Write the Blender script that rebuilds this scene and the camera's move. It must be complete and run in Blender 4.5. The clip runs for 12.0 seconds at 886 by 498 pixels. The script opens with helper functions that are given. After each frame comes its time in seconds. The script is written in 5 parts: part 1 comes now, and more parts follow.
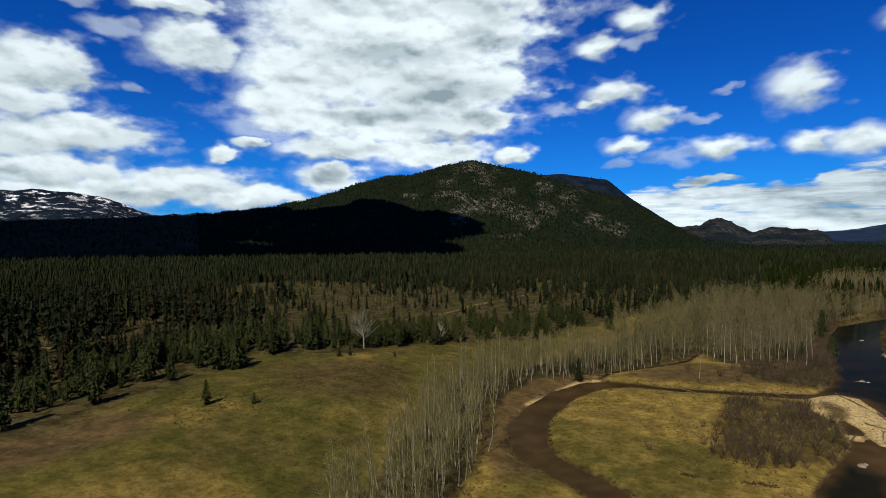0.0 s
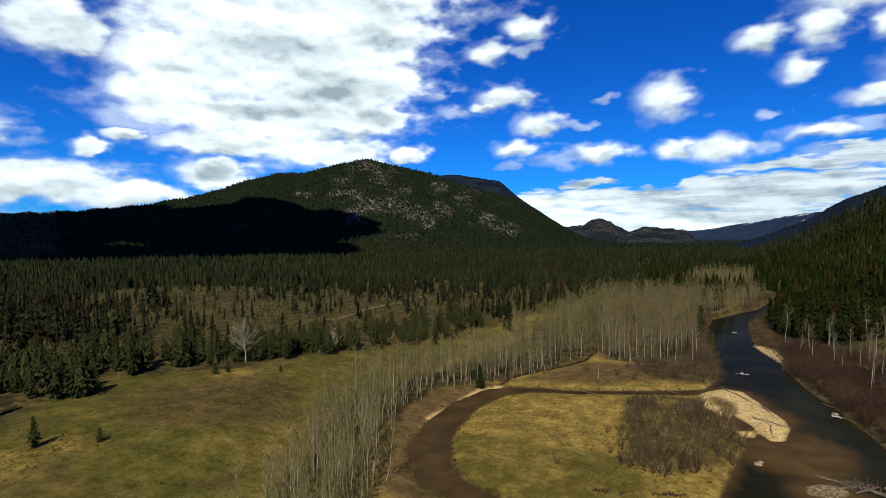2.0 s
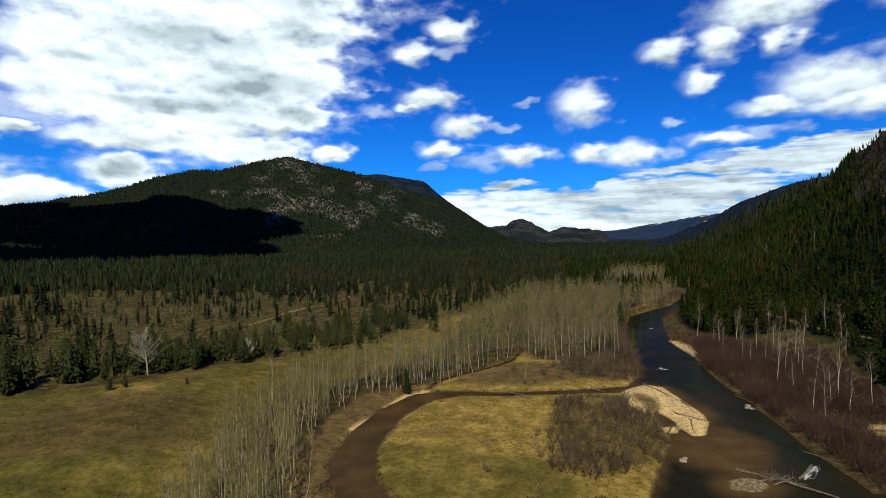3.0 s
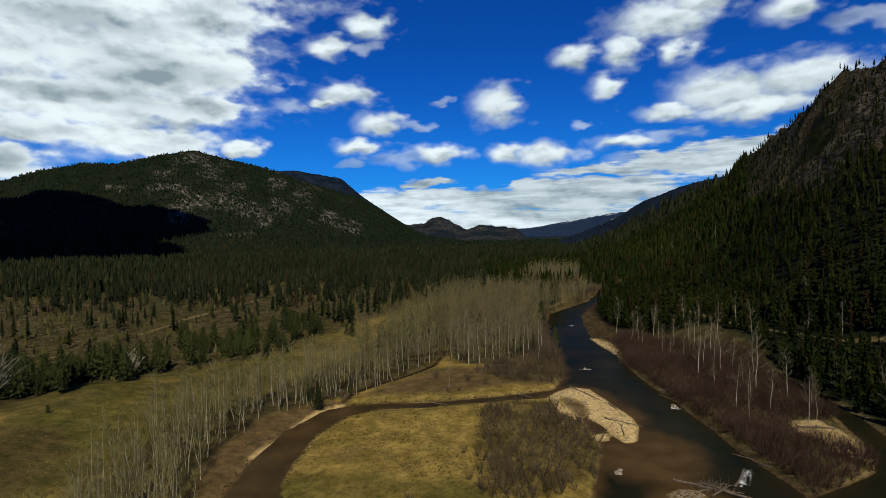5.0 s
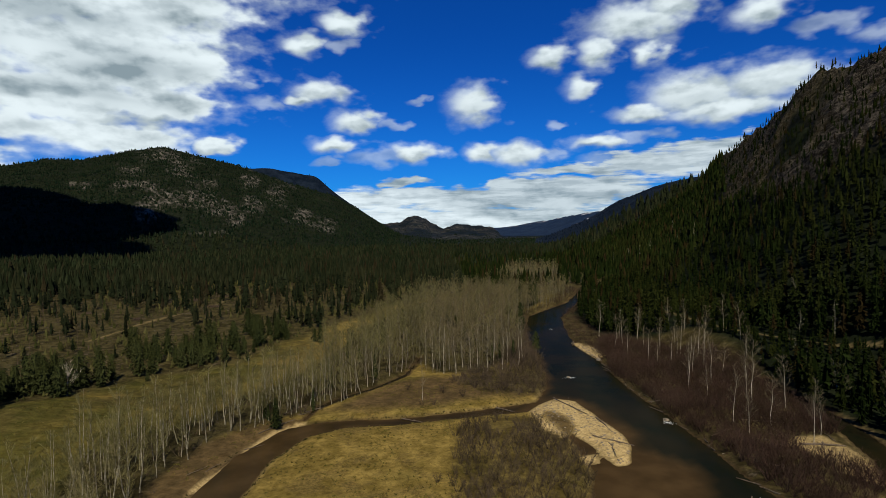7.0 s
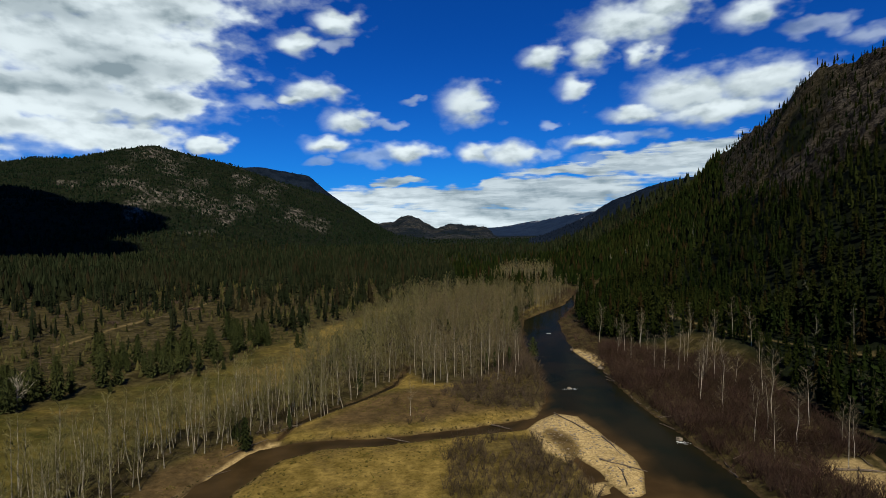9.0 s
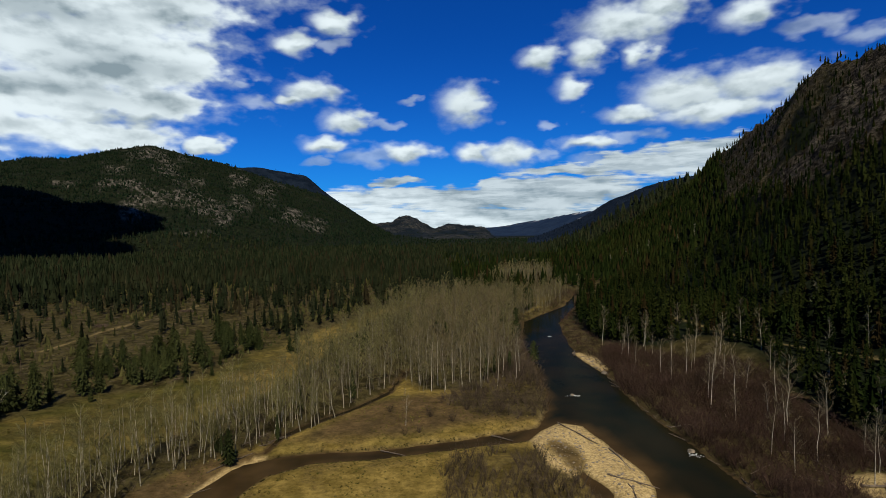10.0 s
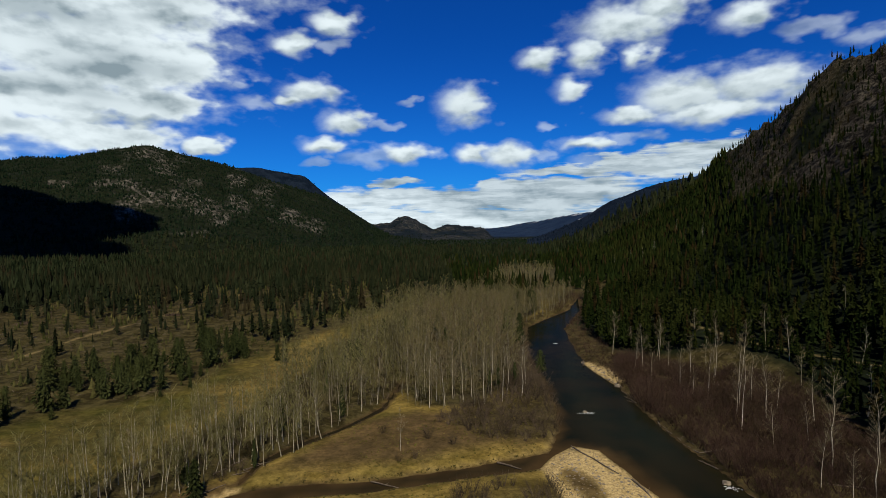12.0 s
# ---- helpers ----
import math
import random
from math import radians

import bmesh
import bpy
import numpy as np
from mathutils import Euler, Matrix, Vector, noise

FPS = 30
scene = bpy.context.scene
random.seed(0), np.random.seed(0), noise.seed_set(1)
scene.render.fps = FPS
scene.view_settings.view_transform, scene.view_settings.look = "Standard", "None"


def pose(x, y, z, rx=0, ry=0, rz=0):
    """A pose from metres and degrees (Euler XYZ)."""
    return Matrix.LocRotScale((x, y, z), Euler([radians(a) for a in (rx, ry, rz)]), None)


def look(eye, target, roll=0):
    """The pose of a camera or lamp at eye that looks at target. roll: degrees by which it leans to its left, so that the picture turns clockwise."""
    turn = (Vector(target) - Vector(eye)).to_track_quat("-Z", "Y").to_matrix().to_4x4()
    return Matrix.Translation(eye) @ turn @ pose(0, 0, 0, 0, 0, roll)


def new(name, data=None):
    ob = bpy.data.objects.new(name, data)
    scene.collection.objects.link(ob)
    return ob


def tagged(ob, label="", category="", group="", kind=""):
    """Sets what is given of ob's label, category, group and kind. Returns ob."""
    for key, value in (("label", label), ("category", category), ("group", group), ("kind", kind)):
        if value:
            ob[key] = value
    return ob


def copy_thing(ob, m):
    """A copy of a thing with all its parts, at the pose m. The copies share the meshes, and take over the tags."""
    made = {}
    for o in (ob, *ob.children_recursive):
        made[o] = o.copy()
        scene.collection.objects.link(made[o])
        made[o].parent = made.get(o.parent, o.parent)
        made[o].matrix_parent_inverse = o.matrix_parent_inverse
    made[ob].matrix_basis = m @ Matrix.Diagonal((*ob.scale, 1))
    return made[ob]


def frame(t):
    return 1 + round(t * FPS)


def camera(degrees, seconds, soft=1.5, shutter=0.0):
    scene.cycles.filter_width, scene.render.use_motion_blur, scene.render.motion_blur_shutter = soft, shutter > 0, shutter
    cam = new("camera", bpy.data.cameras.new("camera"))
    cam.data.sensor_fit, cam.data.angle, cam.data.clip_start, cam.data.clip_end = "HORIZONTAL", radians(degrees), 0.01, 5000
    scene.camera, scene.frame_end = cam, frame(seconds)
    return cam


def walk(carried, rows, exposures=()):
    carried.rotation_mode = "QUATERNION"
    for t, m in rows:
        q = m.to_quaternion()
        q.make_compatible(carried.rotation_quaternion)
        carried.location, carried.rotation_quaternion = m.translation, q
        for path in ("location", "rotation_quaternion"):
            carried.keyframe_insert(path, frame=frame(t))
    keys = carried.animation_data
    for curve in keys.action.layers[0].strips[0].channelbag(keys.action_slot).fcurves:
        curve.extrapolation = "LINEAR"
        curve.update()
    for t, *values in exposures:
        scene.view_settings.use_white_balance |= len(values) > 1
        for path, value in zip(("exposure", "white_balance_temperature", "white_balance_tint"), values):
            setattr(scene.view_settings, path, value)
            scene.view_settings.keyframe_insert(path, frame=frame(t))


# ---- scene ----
cam = camera(78.1, 12.0, soft=0.35)
PATH = [
    (0, (8.017, -33.035, 45.635), (7.101, -31.257, 45.6), -0.5),
    (0.5, (6.796, -30.083, 45.697), (5.9, -28.296, 45.662), -0.5),
    (1, (5.386, -27.144, 45.803), (4.597, -25.307, 45.766), -0.6),
    (1.5, (4.308, -24.098, 45.853), (3.614, -22.223, 45.816), -0.6),
    (2, (3.031, -20.993, 45.87), (2.466, -19.075, 45.83), -0.7),
    (2.5, (2.155, -17.701, 45.768), (1.732, -15.746, 45.726), -0.8),
    (3, (1.342, -14.552, 45.593), (1.045, -12.575, 45.55), -0.8),
    (5, (0.154, -1.286, 45.487), (0.153, 0.714, 45.432), -1.0),
    (5.5, (0.265, 2.163, 45.532), (0.301, 4.162, 45.473), -1.0),
    (6, (0.55, 5.544, 45.469), (0.609, 7.542, 45.41), -1.0),
    (6.5, (0.736, 8.879, 45.524), (0.812, 10.876, 45.463), -0.9),
    (7, (1.085, 12.264, 45.457), (1.17, 14.261, 45.397), -0.9),
    (9, (2.408, 25.351, 45.236), (2.517, 27.347, 45.175), -0.8),
    (9.5, (2.697, 28.893, 45.14), (2.81, 30.889, 45.078), -0.8),
    (10, (3.045, 32.35, 45.178), (3.161, 34.345, 45.117), -0.9),
    (10.5, (3.196, 35.676, 45.124), (3.314, 37.671, 45.063), -0.8),
    (11, (3.587, 39.409, 44.991), (3.705, 41.405, 44.932), -0.8),
    (11.5, (3.644, 42.966, 44.92), (3.764, 44.961, 44.86), -0.8),
    (12, (3.744, 46.467, 44.941), (3.864, 48.462, 44.883), -0.8),
]
walk(cam, [(t, look(eye, target, roll)) for t, eye, target, roll in PATH],
     exposures=((0, 0.3), (0.5, 0.25), (1.0, 0.35), (2.0, 0.6), (3.0, 0.58), (5.0, 0.2), (6.5, 0.15), (12.0, 0.15)))

# ---- world and light ----
SUN_AZ, SUN_EL = 174.0, 47.0   # compass of the valley: 0 is up the valley, degrees clockwise


def make_world():
    w = bpy.data.worlds.new("sky")
    scene.world = w
    w.use_nodes = True
    nt = w.node_tree
    nt.nodes.clear()
    N, L = nt.nodes, nt.links

    def node(kind, **kw):
        n = N.new(kind)
        for k, v in kw.items():
            if k == "operation":
                n.operation = v
            elif k == "blend_type":
                n.blend_type = v
        return n

    def math_(op, a, b=None, c=None, clamp=False):
        n = node("ShaderNodeMath", operation=op)
        n.use_clamp = clamp
        for i, v in enumerate((a, b, c)):
            if v is None:
                continue
            if isinstance(v, (int, float)):
                n.inputs[i].default_value = v
            else:
                L.new(v, n.inputs[i])
        return n.outputs[0]

    def vec(op, a, b):
        n = node("ShaderNodeVectorMath", operation=op)
        for i, v in enumerate((a, b)):
            if isinstance(v, tuple):
                n.inputs[i].default_value = v
            elif v is not None:
                L.new(v, n.inputs[i])
        return n.outputs["Value"] if op == "LENGTH" else n.outputs[0]

    def ramp(v, a, b):
        n = node("ShaderNodeMapRange")
        n.interpolation_type = "SMOOTHSTEP"
        n.inputs["From Min"].default_value, n.inputs["From Max"].default_value = a, b
        L.new(v, n.inputs["Value"])
        return n.outputs[0]

    def noise_(v, scale, detail, rough=0.55):
        n = node("ShaderNodeTexNoise")
        n.inputs["Scale"].default_value, n.inputs["Detail"].default_value, n.inputs["Roughness"].default_value = scale, detail, rough
        L.new(v, n.inputs["Vector"])
        return n

    def mix(f, a, b):
        n = node("ShaderNodeMix")
        n.data_type = "RGBA"
        L.new(f, n.inputs[0])
        for i, v in ((6, a), (7, b)):
            if isinstance(v, tuple):
                n.inputs[i].default_value = v
            else:
                L.new(v, n.inputs[i])
        return n.outputs[2]

    sky = node("ShaderNodeTexSky")
    sky.sky_type, sky.sun_disc = "NISHITA", False
    sky.sun_elevation, sky.sun_rotation = radians(SUN_EL), radians(SUN_AZ)
    sky.altitude, sky.air_density, sky.dust_density, sky.ozone_density = 900, 1.0, 0.3, 2.0
    blue = node("ShaderNodeMix")
    blue.data_type, blue.blend_type = "RGBA", "MULTIPLY"
    blue.inputs[0].default_value = 1.0
    L.new(sky.outputs[0], blue.inputs[6])

    co = node("ShaderNodeTexCoord").outputs["Generated"]
    sep = node("ShaderNodeSeparateXYZ")
    L.new(co, sep.inputs[0])
    az = math_("MULTIPLY", math_("ARCTAN2", sep.outputs[0], sep.outputs[1]), 57.2958)
    el = math_("MULTIPLY", math_("ARCSINE", sep.outputs[2]), 57.2958)
    L.new(mix(ramp(el, 2.0, 21.0), SKY_TINT_LOW, SKY_TINT), blue.inputs[7])
    comb = node("ShaderNodeCombineXYZ")
    L.new(az, comb.inputs[0])
    L.new(math_("MULTIPLY", el, 1.8), comb.inputs[1])
    # billows: break the outlines of the cloud masses
    big = noise_(comb.outputs[0], 0.15, 2.0)
    fine = noise_(comb.outputs[0], 0.42, 2.5, 0.45)
    comb2 = node("ShaderNodeCombineXYZ")
    L.new(az, comb2.inputs[0])
    L.new(el, comb2.inputs[1])
    off = vec("MULTIPLY", vec("SUBTRACT", fine.outputs["Color"], (0.5, 0.5, 0.5)), (3.4, 1.9, 0.0))
    off2 = vec("MULTIPLY", vec("SUBTRACT", big.outputs["Color"], (0.5, 0.5, 0.5)), (3.0, 1.1, 0.0))
    p = vec("ADD", vec("ADD", comb2.outputs[0], off), off2)

    def blobs(items, p, blend=0.25):
        """Distance, in radii, to the nearest of the cloud masses (azimuth, elevation, half width, half height)."""
        near = None
        for a, e, ra, re in items:
            d = vec("LENGTH", vec("MULTIPLY", vec("SUBTRACT", p, (a, e, 0.0)), (1 / ra, 1 / re, 0.0)), None)
            if near is None:
                near = d
            else:
                n = node("ShaderNodeMath", operation="SMOOTH_MIN")
                L.new(near, n.inputs[0])
                L.new(d, n.inputs[1])
                n.inputs[2].default_value = blend
                near = n.outputs[0]
        return near

    puff = noise_(comb.outputs[0], 0.42, 3.5, 0.5).outputs[0]
    tear = math_("MULTIPLY", math_("SUBTRACT", puff, 0.5), 0.95)
    mass = blobs(CLOUD_MASS, p)
    west = math_("MINIMUM", mass, blobs(CLOUDS_WEST, p))
    east = blobs(CLOUDS_EAST, p)
    field = math_("MINIMUM", west, east)
    above = vec("ADD", p, (-0.1, 0.42, 0.0))
    field_up = math_("MINIMUM", blobs(CLOUDS_WEST, above), blobs(CLOUDS_EAST, above))
    dens = math_("MAXIMUM", ramp(math_("ADD", west, tear), 1.24, 0.66), ramp(math_("ADD", east, tear), 1.34, 0.45))
    thin = math_("MULTIPLY", ramp(math_("ADD", math_("MINIMUM", blobs(CLOUDS_THIN, p), math_("MULTIPLY", field, 0.80)), math_("MULTIPLY", tear, 1.5)), 1.25, 0.45), 0.42)
    dens = math_("MAXIMUM", dens, thin)
    # the rest of the sky: broken cloud laid out on a level sheet
    flat = node("ShaderNodeCombineXYZ")
    up = math_("MAXIMUM", sep.outputs[2], 0.05)
    L.new(math_("DIVIDE", sep.outputs[0], up), flat.inputs[0])
    L.new(math_("DIVIDE", sep.outputs[1], up), flat.inputs[1])
    sheet = ramp(noise_(flat.outputs[0], 0.8, 6.0).outputs[0], 0.62, 0.70)
    high = ramp(el, 24.0, 32.0)
    side = ramp(math_("ABSOLUTE", math_("ADD", az, 10.0)), 62.0, 75.0)
    rest = math_("MULTIPLY", math_("MULTIPLY", sheet, math_("MAXIMUM", high, side)), ramp(el, 0.0, 6.0))
    # layered cloud low over the far valley
    strip = node("ShaderNodeCombineXYZ")
    L.new(math_("MULTIPLY", az, 0.11), strip.inputs[0])
    L.new(math_("MULTIPLY", el, 0.85), strip.inputs[1])
    layer = noise_(strip.outputs[0], 1.5, 5.0, 0.6).outputs[0]
    low_bank = blobs(CLOUD_LAYERS, p, 0.4)
    bank_ = ramp(math_("ADD", low_bank, math_("MULTIPLY", math_("SUBTRACT", layer, 0.5), 1.7)), 1.15, 0.70)
    bands = math_("MULTIPLY", bank_, 0.96)
    cover = math_("MAXIMUM", math_("MAXIMUM", dens, rest), bands)
    # cloud tone: sunlit tops and billows, grey undersides in the thick of the mass
    wide = node("ShaderNodeCombineXYZ")
    L.new(math_("MULTIPLY", az, 0.30), wide.inputs[0])
    L.new(math_("MULTIPLY", el, 1.25), wide.inputs[1])
    lump = noise_(wide.outputs[0], 0.20, 3.0, 0.45).outputs[0]
    inner = math_("MULTIPLY", ramp(mass, 1.05, 0.15), ramp(lump, 0.36, 0.74))
    inner = math_("MAXIMUM", inner, math_("MULTIPLY", ramp(blobs(CLOUD_SHADE, p), 1.3, 0.2), 0.75))
    under = ramp(math_("SUBTRACT", field, field_up), -0.55, 0.65)
    low = vec("ADD", comb.outputs[0], (0.2, 1.2, 0.0))
    fall = math_("SUBTRACT", noise_(low, 0.24, 4.0, 0.5).outputs[0], noise_(comb.outputs[0], 0.24, 4.0, 0.5).outputs[0])
    grey = math_("ADD", math_("MULTIPLY", inner, 0.90), math_("MULTIPLY", math_("MULTIPLY", under, ramp(mass, 0.8, 1.1)), 0.62))
    grey = math_("ADD", grey, math_("MULTIPLY", ramp(fall, -0.08, 0.20), 0.42))
    grey = math_("ADD", grey, math_("MULTIPLY", math_("MULTIPLY", ramp(layer, 0.40, 0.60), bank_), 0.50))
    grey = math_("MULTIPLY", grey, math_("SUBTRACT", 1.0, math_("MULTIPLY", bank_, 0.30)), None, True)
    tone = mix(grey, CLOUD_LIT, CLOUD_GREY)
    bg1, bg2 = node("ShaderNodeBackground"), node("ShaderNodeBackground")
    bg1.inputs["Strength"].default_value = SKY_STRENGTH
    L.new(blue.outputs[2], bg1.inputs["Color"])
    L.new(tone, bg2.inputs["Color"])
    ms = node("ShaderNodeMixShader")
    L.new(cover, ms.inputs[0])
    L.new(bg1.outputs[0], ms.inputs[1])
    L.new(bg2.outputs[0], ms.inputs[2])
    out = node("ShaderNodeOutputWorld")
    L.new(ms.outputs[0], out.inputs["Surface"])


SKY_TINT = (0.030, 0.455, 1.40, 1.0)
SKY_TINT_LOW = (0.060, 0.600, 1.56, 1.0)
SKY_STRENGTH = 0.054
CLOUD_LIT = (0.735, 0.83, 0.865, 1.0)
CLOUD_GREY = (0.225, 0.295, 0.335, 1.0)
CLOUD_MASS = [
    (-35.5, 20.8, 11.5, 4.2), (-25.4, 20.8, 8.8, 4.3), (-40.1, 16.5, 8.2, 3.3), (-28.5, 15.8, 9.6, 3.5), (-22.2, 15.8, 3.8, 2.6), (-39.6, 12.3, 8.0, 1.9), (-32.1, 12.2, 10.4, 2.5),
    (-23.6, 12.1, 4.0, 1.6), (-37.5, 9.5, 6.8, 1.3), (-28.6, 9.0, 6.8, 1.6), (-44.5, 13.6, 3.6, 1.5), (-38.8, 6.6, 3.4, 1.3), (-30.0, 23.5, 16.0, 2.6)]
CLOUD_SHADE = [(-33.0, 18.4, 9.0, 1.5), (-22.5, 19.4, 4.5, 1.2), (-36.0, 12.6, 6.0, 0.8), (-26.0, 10.6, 5.0, 0.6), (-41.0, 8.4, 5.0, 0.6)]
CLOUDS_WEST = [
    (-51.4, 18.2, 4.1, 2.1), (-53.0, 21.3, 3.9, 0.9), (-64.0, 14.6, 4.2, 2.3), (-65.4, 11.9, 5.1, 1.5), (-60.8, 9.5, 5.9, 1.7), (-64.7, 8.9, 3.9, 1.8), (-49.3, 8.4, 1.3, 0.8), (-20.1, 8.8, 2.0, 0.8),
    (-52.3, 5.4, 6.4, 1.6), (-57.0, 4.5, 6.6, 1.5), (-62.8, 6.2, 5.0, 1.5), (-61.7, 4.2, 6.0, 1.4), (-46.6, 4.2, 5.4, 1.1), (-65.5, 6.5, 2.3, 1.1), (-46.6, 9.6, 1.7, 0.7)]
CLOUDS_EAST = [
    (22.2, 19.6, 4.8, 1.7), (25.7, 20.8, 2.9, 1.5), (13.9, 17.3, 2.2, 1.1), (18.7, 17.3, 1.8, 1.5), (16.3, 14.1, 1.5, 1.25), (23.5, 16.7, 1.3, 1.1), (32.5, 18.5, 2.4, 1.1),
    (27.3, 12.8, 4.2, 2.0), (33.3, 12.9, 4.4, 1.7), (22.9, 11.4, 3.0, 0.8), (29.7, 11.0, 5.4, 1.1), (5.7, 13.0, 2.5, 1.75), (-9.6, 14.3, 2.8, 1.05), (-11.7, 13.6, 1.6, 0.6),
    (-6.4, 11.5, 2.1, 1.05), (-8.3, 9.0, 2.4, 0.8), (6.8, 8.4, 1.9, 0.9), (10.7, 7.9, 3.2, 1.1), (18.1, 8.7, 2.6, 0.7), (-11.6, 18.6, 2.1, 0.95), (-7.4, 20.6, 2.3, 0.95), (-0.5, 8.2, 2.7, 0.85)]
CLOUDS_THIN = [
    (0.2, 13.4, 1.2, 0.4), (-3.0, 11.2, 1.6, 0.5), (-9.4, 7.3, 1.7, 0.55), (-4.0, 7.8, 3.3, 0.85), (21.9, 9.0, 3.0, 0.55), (18.2, 7.1, 1.7, 0.5), (13.9, 8.0, 1.3, 0.5), (37.5, 16.8, 3.0, 0.8), (41.6, 15.4, 2.5, 0.7),
    (-57.9, 18.8, 3.0, 1.0), (-14.6, 12.8, 2.6, 0.7), (-56.6, 14.0, 1.0, 0.6), (-45.5, 11.0, 4.0, 1.2), (-16.5, 14.6, 1.4, 0.6), (-8.0, 18.6, 2.0, 0.6), (14.5, 10.5, 1.2, 0.4), (-62.0, 20.5, 3.0, 0.7)]
CLOUD_LAYERS = [
    (-1.5, 5.4, 3.2, 0.55), (-3.2, 3.6, 7.0, 1.2), (6.0, 3.4, 9.0, 1.5), (16.0, 4.0, 9.0, 1.6), (17.0, 6.2, 6.0, 0.6), (24.0, 6.4, 7.0, 1.2), (29.0, 7.6, 5.5, 1.0), (36.0, 6.0, 9.0, 1.6), (8.0, 1.2, 30.0, 1.6), (10.5, 4.9, 4.5, 0.6)]
make_world()

sun = new("sun", bpy.data.lights.new("sun", "SUN"))
sun.data.energy, sun.data.angle, sun.data.color = 5.0, radians(0.53), (1.0, 0.89, 0.69)
sun.matrix_world = look((0, 0, 0), (-math.sin(radians(SUN_AZ)) * math.cos(radians(SUN_EL)), -math.cos(radians(SUN_AZ)) * math.cos(radians(SUN_EL)), -math.sin(radians(SUN_EL))))


# ---- number tools ----
RNG = np.random.default_rng(7)


def lattice(ix, iy, seed):
    h = (ix.astype(np.int64) * 374761393 + iy.astype(np.int64) * 668265263 + seed * 974634777) & 0x7FFFFFFF
    h = ((h ^ (h >> 13)) * 1274126177) & 0x7FFFFFFF
    return ((h ^ (h >> 16)) & 0xFFFF) / 65535.0


def vnoise(x, y, seed=0):
    ix, iy = np.floor(x), np.floor(y)
    fx, fy = x - ix, y - iy
    fx, fy = fx * fx * (3 - 2 * fx), fy * fy * (3 - 2 * fy)
    a, b = lattice(ix, iy, seed), lattice(ix + 1, iy, seed)
    c, d = lattice(ix, iy + 1, seed), lattice(ix + 1, iy + 1, seed)
    return (a + (b - a) * fx) * (1 - fy) + (c + (d - c) * fx) * fy


def fbm(x, y, size, octaves=4, seed=0):
    """Fractal noise about zero, within about one half either way."""
    s, amp, tot = np.zeros_like(x, dtype=float), 1.0, 0.0
    for o in range(octaves):
        s += amp * (vnoise(x / size + 17.3 * o, y / size - 9.1 * o, seed + o) - 0.5)
        tot += amp
        amp *= 0.5
        size *= 0.5
    return s / tot


def step(a, b, v):
    t = np.clip((v - a) / (b - a), 0, 1)
    return t * t * (3 - 2 * t)


def seg_dist(x, y, pts):
    """Distance to a polyline, and how far along it (in points) the nearest place lies."""
    best, where = np.full(x.shape, 1e9), np.zeros(x.shape)
    for i in range(len(pts) - 1):
        ax, ay = pts[i][0], pts[i][1]
        bx, by = pts[i + 1][0], pts[i + 1][1]
        dx, dy = bx - ax, by - ay
        t = np.clip(((x - ax) * dx + (y - ay) * dy) / (dx * dx + dy * dy), 0, 1)
        d = np.hypot(x - ax - t * dx, y - ay - t * dy)
        m = d < best
        best = np.where(m, d, best)
        where = np.where(m, i + t, where)
    return best, where


def channel(x, y, pts):
    """Signed distance to the water's edge of a channel with points (x, y, half width): negative in the water."""
    d, w = seg_dist(x, y, pts)
    return d - np.interp(w, np.arange(len(pts)), [q[2] for q in pts])


def area(x, y, poly):
    """Signed distance to the edge of a patch of ground: negative inside."""
    d, _ = seg_dist(x, y, poly + [poly[0]])
    inside = np.zeros(x.shape, bool)
    for (ax, ay), (bx, by) in zip(poly, poly[1:] + [poly[0]]):
        cross = ((ay > y) != (by > y)) & (x < (bx - ax) * (y - ay) / ((by - ay) or 1e-9) + ax)
        inside ^= cross
    return np.where(inside, -d, d)


# ---- plan of the valley ----
RIVER = [(40, -60, 20), (41, 30, 20), (42, 80, 20), (44.5, 96, 16.5), (46.5, 110, 13.5), (47, 130, 13.7), (45.5, 150, 15.2), (48.5, 165, 11.8), (50.5, 180, 10.6),
         (52.5, 200, 10.6), (54.5, 240, 9.6), (60, 268, 9.2), (66, 296, 8.6), (80, 322, 6.5), (95, 348, 3.5), (113, 398, 1.0), (120, 425, 0.6)]
STREAM = [(30, 151, 3.2), (12, 146.5, 2.2), (-4, 143, 2.1), (-18, 142.3, 2.6), (-28, 138, 4.0), (-33.6, 124, 4.2), (-35.2, 108, 4.3), (-34.8, 96, 4.5), (-31.3, 84, 4.4),
          (-26.8, 76.6, 4.1), (-20.5, 72.2, 3.5), (-14.5, 69.2, 3.3), (-10.2, 65.4, 3.5), (-4, 57, 4.4), (6, 47, 5), (24, 40, 5)]
OXBOW = [(1, 211, 0.4), (-4, 186, 0.6), (-11, 174.5, 0.8), (-21, 163, 0.9), (-26.5, 155, 0.7), (-28, 146, 0.5)]
SIDE_ARM = [(104, 170, 1.8), (100.5, 156, 2.4), (98.5, 141, 2.6), (96, 128, 2.8), (91, 112, 3.0), (82, 96, 3.4), (72, 90, 4), (62, 84, 5)]
SANDBAR = [(27.8, 147.5), (32, 153), (37.2, 157.5), (41.6, 155), (43.7, 141), (45.4, 130.3), (44.6, 124), (41.2, 115.2), (38.4, 114.5), (37, 119.5), (36.8, 124.4), (35.4, 128.8), (34.6, 132.6), (31.2, 128.2), (28.3, 133)]
ISLET = [(32.6, 119.5), (36.4, 120.5), (35.4, 116), (32.8, 115.6)]
